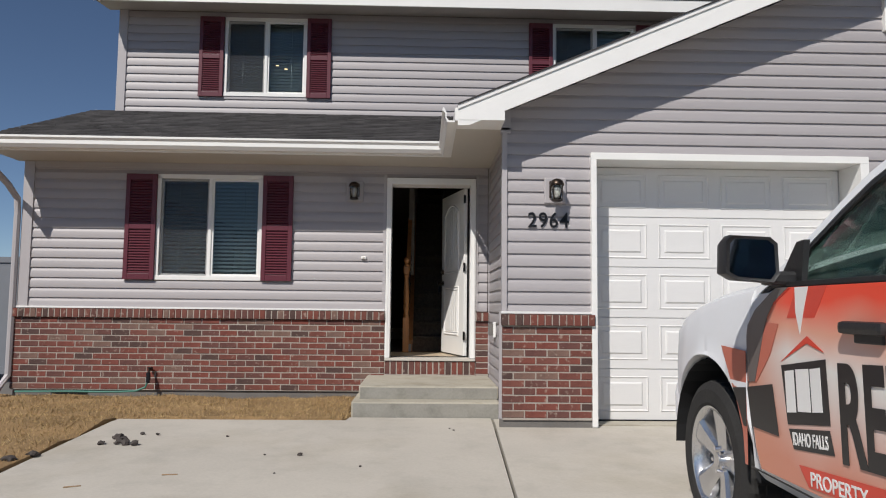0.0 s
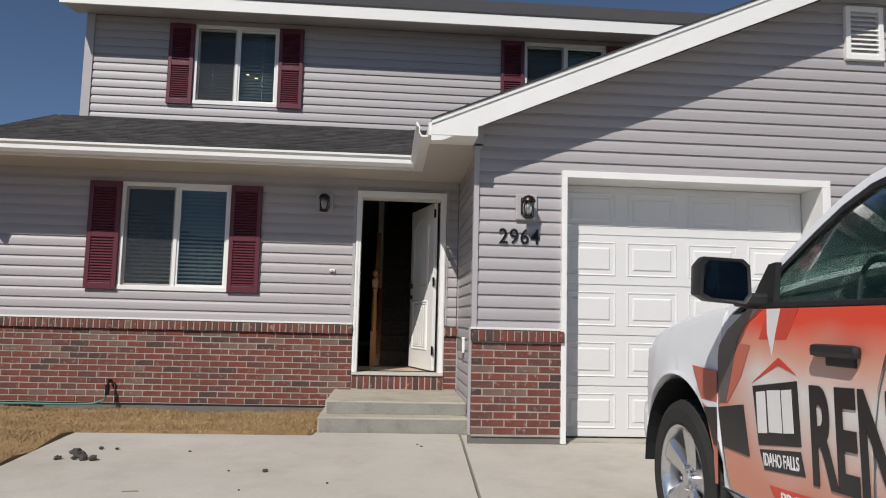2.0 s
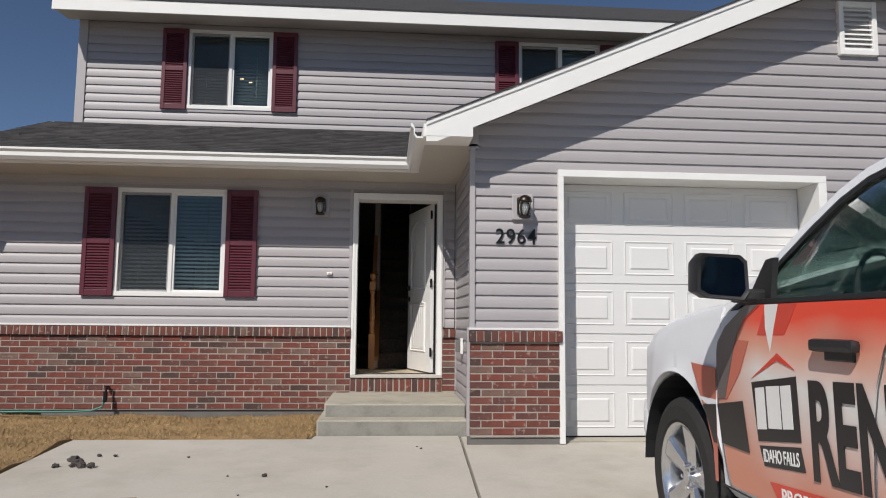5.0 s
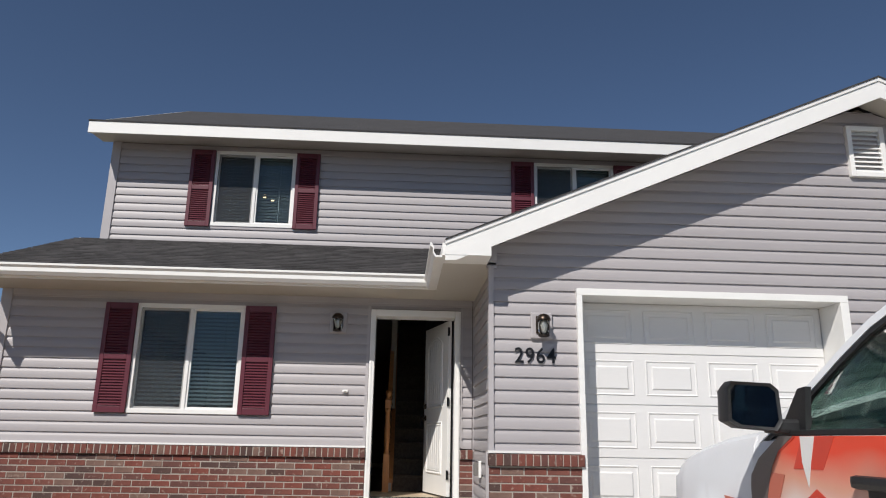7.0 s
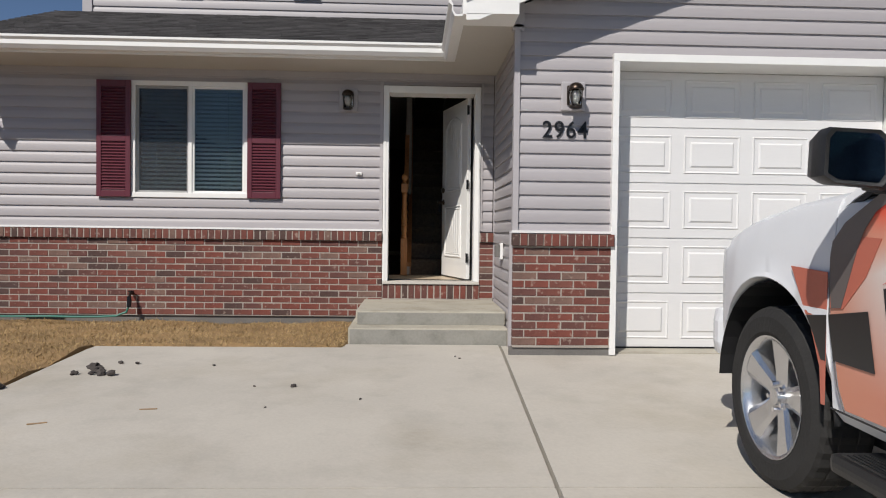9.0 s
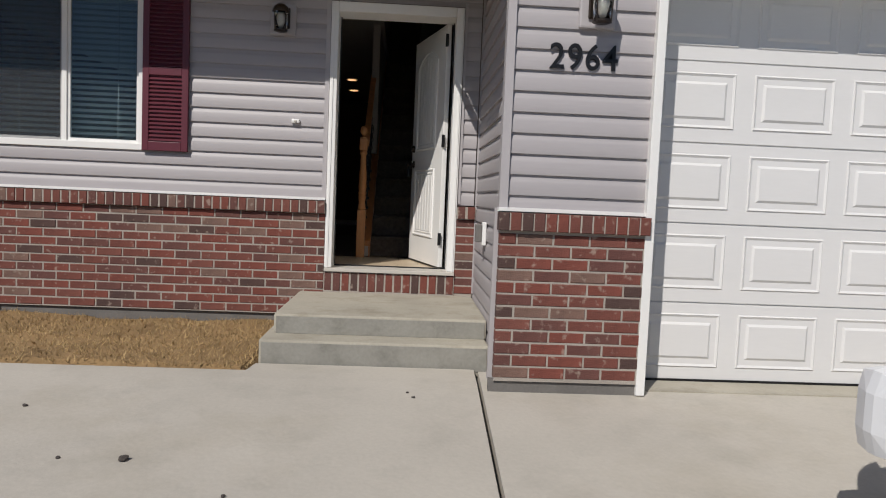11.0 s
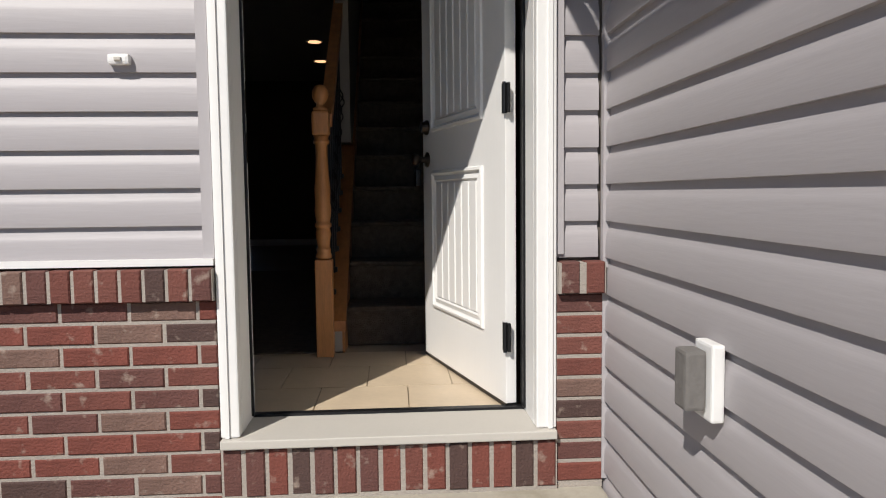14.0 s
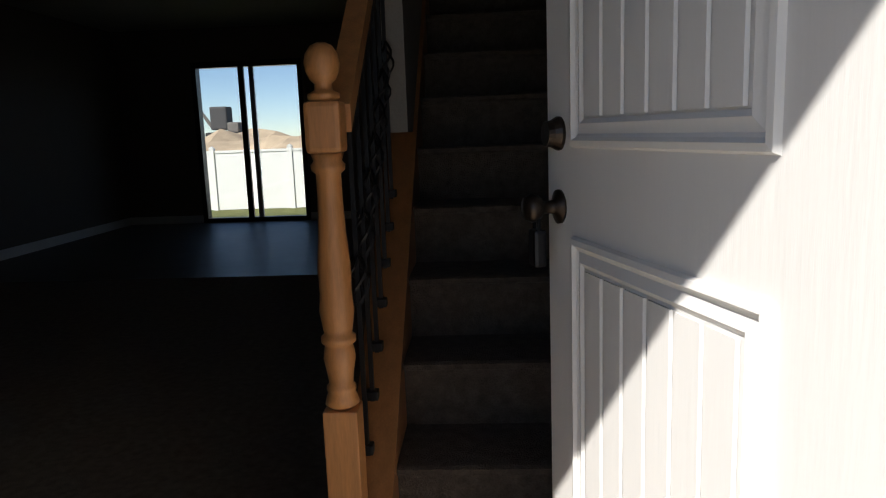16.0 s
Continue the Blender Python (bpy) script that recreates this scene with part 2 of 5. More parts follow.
def wrap_mat():
    """Door wrap: red at the belt line fading to white below."""
    m = mat("door_wrap", (0.7, 0.7, 0.7), 0.28, var=0.02, bump=0)
    n, l = m.node_tree.nodes, m.node_tree.links
    tc, sep = n.new("ShaderNodeTexCoord"), n.new("ShaderNodeSeparateXYZ")
    l.new(tc.outputs["Object"], sep.inputs[0])
    nz = n.new("ShaderNodeTexNoise")
    nz.inputs["Scale"].default_value = 2.0
    l.new(tc.outputs["Object"], nz.inputs["Vector"])
    ma = n.new("ShaderNodeMath")
    ma.operation = "MULTIPLY_ADD"
    l.new(nz.outputs[0], ma.inputs[0])
    ma.inputs[1].default_value = 0.22
    l.new(sep.outputs["Z"], ma.inputs[2])
    cr = n.new("ShaderNodeValToRGB")
    e = cr.color_ramp.elements
    e[0].position, e[0].color = 0.86, (0.74, 0.72, 0.68, 1)
    e[1].position, e[1].color = 1.0, (0.72, 0.36, 0.26, 1)
    x = e.new(1.0)
    mr = n.new("ShaderNodeMapRange")
    mr.inputs["From Min"].default_value, mr.inputs["From Max"].default_value = 0.55, 1.3
    l.new(ma.outputs[0], mr.inputs[0])
    e[0].position, e[1].position, x.position = 0.55, 0.72, 0.87
    x.color = (0.8, 0.075, 0.035, 1)
    y = e.new(0.02)
    y.color = (0.6, 0.24, 0.16, 1)
    l.new(mr.outputs[0], cr.inputs[0])
    edge = n.new("ShaderNodeMapRange")
    edge.inputs["From Min"].default_value, edge.inputs["From Max"].default_value = 2.52, 2.8
    edge.inputs["To Max"].default_value = 0.85
    l.new(sep.outputs["Y"], edge.inputs[0])
    sal = n.new("ShaderNodeMix")
    sal.data_type = "RGBA"
    sal.inputs[7].default_value = (0.6, 0.24, 0.15, 1)
    l.new(edge.outputs[0], sal.inputs[0])
    l.new(cr.outputs[0], sal.inputs[6])
    l.new(sal.outputs[2], n["Principled BSDF"].inputs["Base Color"])
    return m


WRAP = wrap_mat()


# ---------------- building helpers ----------------
def box(bm, x0, x1, y0, y1, z0, z1, bevel=0.0):
    vs = [bm.verts.new((x, y, z)) for x in (x0, x1) for y in (y0, y1) for z in (z0, z1)]
    fs = [bm.faces.new([vs[i] for i in f]) for f in ((0, 1, 3, 2), (4, 6, 7, 5), (0, 4, 5, 1), (2, 3, 7, 6), (0, 2, 6, 4), (1, 5, 7, 3))]
    if bevel:
        es = {e for f in fs for e in f.edges}
        bmesh.ops.bevel(bm, geom=list(es), offset=bevel, segments=2, affect="EDGES", profile=0.6)
    return vs


def boxm(*a, bevel=0.0):
    bm = bmesh.new()
    box(bm, *a, bevel=bevel)
    return bm


def mesh_of(name, bm, material, smooth=False):
    bmesh.ops.recalc_face_normals(bm, faces=bm.faces)
    me = bpy.data.meshes.new(name)
    bm.to_mesh(me)
    bm.free()
    me.materials.append(material)
    if smooth:
        for p in me.polygons:
            p.use_smooth = True
    return me


def part(name, bm, material, parent=None, label="", smooth=False):
    ob = new(name, bm if isinstance(bm, bpy.types.Mesh) else mesh_of(name, bm, material, smooth))
    if parent:
        ob.parent = parent
        base = parent.matrix_basis if parent.parent is None else parent.parent.matrix_basis @ parent.matrix_parent_inverse @ parent.matrix_basis
        ob.matrix_parent_inverse = Matrix.Identity(4) if parent.get("local") else base.inverted()
    return tagged(ob, label)


def thing(name, label, category, at=(0, 0, 0), group="", local=False):
    ob = new(name)
    ob.matrix_basis = Matrix.Translation(at)
    ob.empty_display_size = 0.1
    if local:
        ob["local"] = True
    return tagged(ob, label, category, group)


def prism(bm, pts, axis, a0, a1):
    """Extrude a polygon along an axis; pts are the two other coordinates in order."""
    def at(p, a):
        return {"x": (a, p[0], p[1]), "y": (p[0], a, p[1]), "z": (p[0], p[1], a)}[axis]
    lo, hi = [bm.verts.new(at(p, a0)) for p in pts], [bm.verts.new(at(p, a1)) for p in pts]
    bm.faces.new(lo)
    bm.faces.new(hi[::-1])
    for i in range(len(pts)):
        j = (i + 1) % len(pts)
        bm.faces.new((lo[i], lo[j], hi[j], hi[i]))


def lathe(bm, prof, n=20, cx=0, cy=0, axis="z"):
    rings = []
    for r, h in prof:
        ring = []
        for i in range(n):
            a = 2 * math.pi * i / n
            p = (cx + r * math.cos(a), cy + r * math.sin(a), h)
            ring.append(bm.verts.new(p if axis == "z" else (h, p[0], p[1]) if axis == "x" else (p[0], h, p[1])))
        rings.append(ring)
    for a, b in zip(rings, rings[1:]):
        for i in range(n):
            j = (i + 1) % n
            bm.faces.new((a[i], a[j], b[j], b[i]))
    bm.faces.new(rings[0][::-1])
    bm.faces.new(rings[-1])


def tube(bm, pts, r, n=8):
    pts = [Vector(p) for p in pts]
    rings = []
    for i, p in enumerate(pts):
        d = (pts[min(i + 1, len(pts) - 1)] - pts[max(i - 1, 0)]).normalized()
        u = d.orthogonal().normalized() if not rings else (u0 - d * u0.dot(d)).normalized()
        u0 = u
        v = d.cross(u)
        rings.append([bm.verts.new(p + r * (math.cos(2 * math.pi * k / n) * u + math.sin(2 * math.pi * k / n) * v)) for k in range(n)])
    for a, b in zip(rings, rings[1:]):
        for k in range(n):
            j = (k + 1) % n
            bm.faces.new((a[k], a[j], b[j], b[k]))
    bm.faces.new(rings[0][::-1])
    bm.faces.new(rings[-1])


def cells(a0, a1, z0, z1, holes):
    """The rectangles left of a wall round its openings."""
    zs = sorted({z0, z1, *[min(max(h[k], z0), z1) for h in holes for k in (2, 3)]})
    for lo, hi in zip(zs, zs[1:]):
        mid, at = (lo + hi) / 2, a0
        for h in sorted(h for h in holes if h[2] < mid < h[3]):
            if h[0] > at:
                yield at, min(h[0], a1), lo, hi
            at = max(at, h[1])
        if at < a1:
            yield at, a1, lo, hi


def structure(name, bm, material, label, category="wall"):
    return tagged(part(name, bm, material), label, category, kind="structure")


def wall(name, axis, a0, a1, z0, z1, d0, d1, holes, material, label):
    bm = bmesh.new()
    for p, q, lo, hi in cells(a0, a1, z0, z1, holes):
        box(bm, *((p, q, d0, d1) if axis == "x" else (d0, d1, p, q)), lo, hi)
    return structure(name, bm, material, label)


LAP = 0.1145
PROFILE = ((0.004, 0.0), (0.019, 0.0), (0.0195, 0.004), (0.018, 0.068), (0.0135, 0.082), (0.006, 0.098), (0.004, 0.1145))


def siding(parent, axis, a0, a1, z0, z1, face, sign, holes=(), left=None, right=None, lap=LAP):
    """Dutch-lap courses on a wall whose outer face lies at `face`; sign: the way out."""
    k = 0
    while z0 + k * lap < z1 - 0.005:
        base = z0 + k * lap
        top = min(base + lap, z1)
        for p, q, lo, hi in cells(a0, a1, base, top, holes):
            rows = []
            prof = [(o, base + h * lap / LAP) for o, h in PROFILE]
            cut = []
            for (o0, h0), (o1, h1) in zip(prof, prof[1:]):
                for o, h in ((o0, h0), (o1, h1)):
                    if lo - 1e-6 <= h <= hi + 1e-6 and (o, h) not in cut:
                        cut.append((o, h))
                for edge in (lo, hi):
                    if h0 < edge - 1e-5 and edge + 1e-5 < h1:
                        cut.append((o0 + (o1 - o0) * (edge - h0) / (h1 - h0), edge))
            cut.sort(key=lambda c: c[1])
            bm = bmesh.new()
            for o, h in cut:
                s = max(p, left(h)) if left else p
                e = min(q, right(h)) if right else q
                if e - s < 0.002:
                    continue
                f = face + sign * o
                rows.append([bm.verts.new((a, f, h) if axis == "x" else (f, a, h)) for a in (s, e)])
            for r0, r1 in zip(rows, rows[1:]):
                bm.faces.new((r0[0], r0[1], r1[1], r1[0]))
            if len(rows) > 1:
                for f in bm.faces:
                    f.smooth = True
                for e in bm.edges:
                    if all(abs(v.co.z - base) < 0.001 for v in e.verts):
                        e.smooth = False
                part("siding_board", bm, SIDING, parent)
            else:
                bm.free()
        k += 1


def words(name, text, size, m, material, parent, depth=0.002, label="", widen=1.0, bold=0.0):
    c = bpy.data.curves.new("letters", "FONT")
    c.body, c.size, c.extrude, c.offset = text, size, depth, bold
    t = bpy.data.objects.new("letters", c)
    scene.collection.objects.link(t)
    bpy.context.view_layer.update()
    me = bpy.data.meshes.new_from_object(t.evaluated_get(bpy.context.evaluated_depsgraph_get()))
    bpy.data.objects.remove(t)
    me.transform(m @ Matrix.Diagonal((widen, 1, 1, 1)))
    me.materials.clear()
    me.materials.append(material)
    return part(name, me, material, parent, label)


# ---------------- ground ----------------
SLOPE_Y, FALL = 6.25, 0.045


def gz(y):
    """The driveway falls away from the garage towards the street."""
    return min(0.0, FALL * (y - SLOPE_Y))


def sloped(bm):
    geom = bm.verts[:] + bm.edges[:] + bm.faces[:]
    bmesh.ops.bisect_plane(bm, geom=geom, plane_co=(0, SLOPE_Y, 0), plane_no=(0, 1, 0))
    for v in bm.verts:
        v.co.z += gz(v.co.y)
    return bm


structure("ground", boxm(-600, 600, -600, 900, -1.2, -0.7), FIELD, "dry open ground round the plot", "ground")
# never in view; dark so that less light bounces onto the house front
structure("street_ground", boxm(-40, 40, -40, -3.98, -0.9, -0.5), ASPHALT, "unseen dark street surface, added to limit bounced light", "road")
bm = bmesh.new()
prism(bm, [(-2.29, -4.0), (0.79, -4.0), (1.05, 3.38), (-2.29, 3.38)], "z", -0.14, 0)
drive = structure("driveway", sloped(bm), CONCRETE, "pale broom-finished concrete driveway slabs", "driveway")
for pts in ([(-2.29, 3.39), (1.05, 3.39), (1.165, 6.6), (-0.18, 6.6), (-0.2, 6.42), (-2.28, 6.42)],
            [(1.07, 3.39), (8.9, 3.39), (8.9, 6.55), (1.187, 6.55)],
            [(0.81, -4.0), (8.9, -4.0), (8.9, 3.38), (1.07, 3.38)]):
    bm = bmesh.new()
    prism(bm, pts, "z", -0.14, 0)
    part("slab", sloped(bm), CONCRETE, drive)
bm = bmesh.new()
prism(bm, [(-4, -0.9), (16.6, -0.9), (16.6, -0.06), (SLOPE_Y, -0.06), (-4, gz(-4) - 0.06)], "x", -40, 40)
structure("soil_bed", bm, FOUND, "bare dark soil under the slabs", "ground")
bm = bmesh.new()


def lawn_z(x, y):
    return gz(y) + 0.015 + 0.03 * noise.noise((x * 2.2, y * 2.2, 0)) + 0.016 * noise.noise((x * 7, y * 7, 3))


def in_lawn(x, y):
    return (x < -0.19 and 6.43 < y < 8.0) or (x < -2.3 and y <= 6.43)


for x0, x1, y0, y1 in ((-4.4, -0.19, 6.43, 8.03),):
    g = [[bm.verts.new((x0 + (x1 - x0) * i / 80, y0 + (y1 - y0) * j / 30, lawn_z(x0 + (x1 - x0) * i / 80, y0 + (y1 - y0) * j / 30) - (0.05 if j == 0 or i == 80 else 0))) for j in range(31)] for i in range(81)]
    for i in range(80):
        for j in range(30):
            bm.faces.new((g[i][j], g[i + 1][j], g[i + 1][j + 1], g[i][j + 1]))
g = []
for j in range(41):
    y = 6.43 - j * 0.26
    e = -2.295
    g.append([bm.verts.new((e - i * i * 0.008, y, lawn_z(e - i * i * 0.008, y) - (0.05 if i == 0 else 0))) for i in range(31)])
for j in range(40):
    for i in range(30):
        bm.faces.new((g[j][i], g[j][i + 1], g[j + 1][i + 1], g[j + 1][i]))
lawn = structure("lawn", bm, SOIL, "dormant straw-coloured front lawn", "lawn")
bm = bmesh.new()
rng = random.Random(4)
n = 0
while n < 42000:
    x, y = -0.19 - 5.2 * rng.random() ** 1.1, 8.0 - 5.5 * rng.random()
    if not in_lawn(x, y):
        continue
    n += 1
    z, a, h = lawn_z(x, y) - 0.004, rng.random() * 6.28, 0.014 + 0.03 * rng.random() ** 2
    tip = (x + rng.gauss(0, 0.02), y + rng.gauss(0, 0.02), z + h)
    w = 0.0035
    vs = [bm.verts.new((x + w * math.cos(a), y + w * math.sin(a), z)), bm.verts.new((x - w * math.cos(a), y - w * math.sin(a), z)), bm.verts.new(tip)]
    bm.faces.new(vs)
me = bpy.data.meshes.new("dry_grass")
bm.to_mesh(me)
bm.free()
me.materials.append(GRASS)
tagged(new("dry_grass", me), "short dry straw-yellow grass blades", "grass", kind="stuff")

# ---------------- house walls ----------------
FLOOR = 0.46
DOOR = (0.09, 1.11, 0.44, 2.52)
WIN = (-2.56, -1.40, 1.365, 2.535)
main = wall("wall_front", "x", -4.1, 1.28, 0.02, 2.7, 8.0, 8.2, [DOOR, WIN], PAINT, "front wall clad in grey lap siding over a brick skirt")
siding(main, "x", -4.0, 1.25, 1.0085, 2.69, 8.0, -1, [(0.058, 1.115, 0, 2.57), (-2.59, -1.37, 1.335, 2.565)])
part("brick_ledge_flashing", boxm(-4.13, 0.063, 7.955, 8.0, 1.004, 1.024), WHITE, main, "white metal flashing")
part("corner_post", boxm(-4.12, -4.0, 7.965, 8.1, 1.02, 2.69, bevel=0.006), SIDE_TRIM, main)
part("frieze", boxm(-4.1, 1.25, 7.972, 8.0, 2.63, 2.7), SIDE_TRIM, main)
part("j_channel", boxm(0.03, 0.064, 7.972, 8.0, 1.02, 2.6), SIDE_TRIM, main)
part("j_channel", boxm(1.115, 1.138, 7.972, 8.0, 1.02, 2.6), SIDE_TRIM, main)
structure("foundation", boxm(-4.12, 1.2, 7.985, 8.0, -0.2, 0.09), FOUND, "low concrete foundation, darkened for the shade under the bricks", "foundation")
side = wall("wall_porch_side", "y", 6.16, 8.0, 0.02, 2.7, 1.285, 1.4, [], PAINT, "porch side wall clad in grey lap siding")
siding(side, "y", 6.2, 7.98, 1.0085 - 9 * LAP, 2.69, 1.285, -1)
part("inside_corner", boxm(1.258, 1.285, 7.955, 7.982, 0.3, 2.69), SIDE_TRIM, side)

PEAK_X, PEAK_Z, PITCH, EAVE_X, EAVE_Z = 5.02, 4.6, 0.4255, 0.79, 2.80
GAR = (2.05, 4.58, -1, 2.45)


def rake(x):
    return PEAK_Z - PITCH * abs(x - PEAK_X)


bm = bmesh.new()
for p, q, lo, hi in cells(1.285, 8.8, 0.02, 2.62, [GAR]):
    box(bm, p, q, 6.16, 6.3, lo, hi)
prism(bm, [(1.285, 2.62), (8.78, 2.62), (8.78, 2.85), (PEAK_X, 4.45), (1.285, 2.85)], "y", 6.16, 6.3)
garage = structure("wall_garage", bm, PAINT, "garage front wall and gable in grey lap siding")
siding(garage, "x", 1.258, 8.7, 0.9795, 4.6, 6.16, -1, [(2.03, 4.62, 0, 2.49), (4.83, 5.22, 3.70, 4.24)],
       left=lambda h: PEAK_X - (4.47 - h) / PITCH, right=lambda h: PEAK_X + (4.47 - h) / PITCH, lap=0.1142)
bm = bmesh.new()
prism(bm, [(1.215, 6.126), (1.262, 6.126), (1.262, 6.16), (1.284, 6.16), (1.284, 6.21), (1.215, 6.21)], "z", 1.02, 2.68)
part("corner_post", bm, SIDE_TRIM, garage)
part("corner_post", boxm(1.2, 1.284, 6.175, 6.22, 0.05, 1.02), SIDE_TRIM, garage)
part("brick_ledge_flashing", boxm(1.21, 2.03, 6.105, 6.16, 1.004, 1.024), WHITE, garage, "white metal flashing")
structure("garage_foundation", boxm(1.2, 2.03, 6.12, 6.16, -0.1, 0.065), FOUND, "dark concrete footing under the brick pier", "foundation")

# upper storey
UY = 9.45
U1, U2 = (-2.26, -1.18, 3.96, 5.02), (2.31, 3.43, 3.96, 5.02)
upper = wall("wall_upper_front", "x", -3.73, 8.8, 2.9, 5.3, UY, UY + 0.16, [U1, U2], PAINT, "upper front wall in grey lap siding")
siding(upper, "x", -3.63, 6.0, 3.66, 5.12, UY, -1, [(-2.29, -1.15, 3.93, 5.05), (2.28, 3.46, 3.93, 5.05)])
part("corner_post", boxm(-3.75, -3.63, UY - 0.035, UY + 0.08, 3.6, 5.15, bevel=0.006), SIDE_TRIM, upper)
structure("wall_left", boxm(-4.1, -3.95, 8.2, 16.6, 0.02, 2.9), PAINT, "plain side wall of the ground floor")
structure("wall_upper_left", boxm(-3.73, -3.6, UY + 0.16, 16.6, 2.9, 5.1), SIDING, "upper side wall in grey siding")
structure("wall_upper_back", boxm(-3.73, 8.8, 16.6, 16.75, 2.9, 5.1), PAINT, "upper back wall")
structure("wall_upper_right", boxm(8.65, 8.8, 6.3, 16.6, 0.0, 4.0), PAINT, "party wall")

# ---------------- roofs ----------------
SL = 0.4


def porch_z(y):
    return 2.84 + (y - 7.36) * (3.70 - 2.84) / (UY - 7.36)


def roof_end(y):
    return -4.22 + 0.19 * (y - 7.36) / (UY - 7.36)


def slanted(bm):
    for v in bm.verts:
        if v.co.x < -4.2:
            v.co.x += roof_end(v.co.y) + 4.25
    return bm


bm = bmesh.new()
prism(bm, [(7.36, 2.72), (UY + 0.05, 2.95), (UY + 0.05, porch_z(UY + 0.05)), (7.36, porch_z(7.36))], "x", -4.25, 1.7)
porch = structure("porch_roof", slanted(bm), SHINGLE, "low lean-to roof of charcoal asphalt shingles", "roof")
bm = bmesh.new()
rng = random.Random(9)
for r in range(20):
    y0 = 7.33 + r * 0.107
    y1 = min(y0 + 0.12, UY - 0.022)
    x = -4.27 - rng.random() * 0.25
    while x < 1.4:
        w = 0.07 + rng.random() * 0.16
        lift = 0.012 + 0.006 * rng.random()
        a, b = max(x, roof_end(y0) - 0.03), min(x + w - 0.006, 1.4)
        if b > a:
            v = [bm.verts.new(p) for p in ((a, y0, porch_z(y0) + lift), (b, y0, porch_z(y0) + lift), (b, y1, porch_z(y1) + 0.004), (a, y1, porch_z(y1) + 0.004), (a, y0, porch_z(y0)), (b, y0, porch_z(y0)))]
            bm.faces.new(v[:4])
            bm.faces.new((v[4], v[5], v[1], v[0]))
        x += w
me = bpy.data.meshes.new("shingle_course")
bm.to_mesh(me)
bm.free()
SHINGLE_TAB = mat("shingle_tabs", (0.044, 0.041, 0.041), 0.95, var=0.4, scale=2, fine=140, bump=0.5)
by_island(SHINGLE_TAB, 0.65, 1.35)
me.materials.append(SHINGLE_TAB)
ob = new("shingle_courses", me)
ob.parent = porch
tagged(ob, "weathered charcoal shingle tabs", kind="stuff")
part("soffit", boxm(-4.2, 1.26, 7.38, 8.0, 2.695, 2.715), SOFFIT, porch, "beige vinyl soffit")
part("fascia", boxm(-4.25, 0.80, 7.36, 7.385, 2.69, 2.84), WHITE, porch)
bm = bmesh.new()
prism(bm, [(7.36, 2.71), (7.29, 2.71), (7.262, 2.745), (7.262, 2.785), (7.24, 2.81), (7.24, 2.832), (7.252, 2.832), (7.252, 2.815), (7.275, 2.79), (7.275, 2.75), (7.30, 2.725), (7.35, 2.725)], "x", -4.27, 0.79)
gutter = tagged(part("gutter", bm, WHITE), "long white metal rain gutter along the porch eave", "gutter", kind="structure")
bm = bmesh.new()
prism(bm, [(7.36, 2.70), (9.5, 3.58), (9.5, 3.72), (7.36, 2.835)], "x", -4.275, -4.252)
part("rake_board", slanted(bm), WHITE, porch)
# downspout at the corner
bm = bmesh.new()
tube(bm, [(-4.2, 7.3, 2.70), (-4.2, 7.32, 2.6), (-4.17, 7.75, 2.38), (-4.16, 7.93, 2.25), (-4.16, 7.95, 2.1), (-4.16, 7.95, 0.25), (-4.2, 7.85, 0.1), (-4.3, 7.5, 0.08)], 0.036, 8)
tagged(part("downspout", bm, SIDE_TRIM), "grey downspout bending back to the wall corner", "downspout", kind="structure")

# garage roof
bm = bmesh.new()
T = 0.1
prism(bm, [(EAVE_X, EAVE_Z - 0.02), (PEAK_X, PEAK_Z - 0.02), (2 * PEAK_X - EAVE_X, EAVE_Z - 0.02), (2 * PEAK_X - EAVE_X, EAVE_Z - T), (PEAK_X, PEAK_Z - T), (EAVE_X, EAVE_Z - T)], "y", 5.825, 11.5)
groof = structure("garage_roof", bm, SHINGLE, "garage gable roof of charcoal shingles with white rakes", "roof")
for s in (-1, 1):
    bm = bmesh.new()
    e = PEAK_X + s * (PEAK_X - EAVE_X)
    prism(bm, [(e, EAVE_Z - 0.16), (e, EAVE_Z - 0.01), (PEAK_X, PEAK_Z - 0.01), (PEAK_X, PEAK_Z - 0.19), (e - s * 0.1, EAVE_Z - 0.155)], "y", 5.80, 5.825)
    part("rake_fascia", bm, WHITE, groof, "white rake fascia board")
    bm = bmesh.new()
    prism(bm, [(e, EAVE_Z - 0.015), (PEAK_X, PEAK_Z - 0.015), (PEAK_X, PEAK_Z + 0.02), (e, EAVE_Z + 0.02)], "y", 5.788, 5.9)
    part("drip_edge", bm, WHITE, groof)
    bm = bmesh.new()
    prism(bm, [(e, EAVE_Z + 0.02), (PEAK_X, PEAK_Z + 0.02), (PEAK_X, PEAK_Z + 0.035), (e, EAVE_Z + 0.035)], "y", 5.78, 11.5)
    part("shingle_edge", bm, SHINGLE, groof)
    bm = bmesh.new()
    prism(bm, [(e + s * -0.35, EAVE_Z - T - 0.012 + 0.35 * PITCH), (PEAK_X, PEAK_Z - T - 0.012), (PEAK_X, PEAK_Z - T), (e + s * -0.35, EAVE_Z - T + 0.35 * PITCH)], "y", 5.828, 6.16)
    part("rake_soffit", bm, SOFFIT, groof)
bm = bmesh.new()
prism(bm, [(EAVE_X, 2.69), (1.20, 2.69), (1.20, 2.785), (1.13, 2.83), (EAVE_X, 2.72)], "y", 5.796, 6.13)
part("eave_return", bm, WHITE, groof, "white boxed eave return")
part("eave_soffit", boxm(EAVE_X, 1.285, 6.13, 8.0, 2.69, 2.71), SOFFIT, groof)
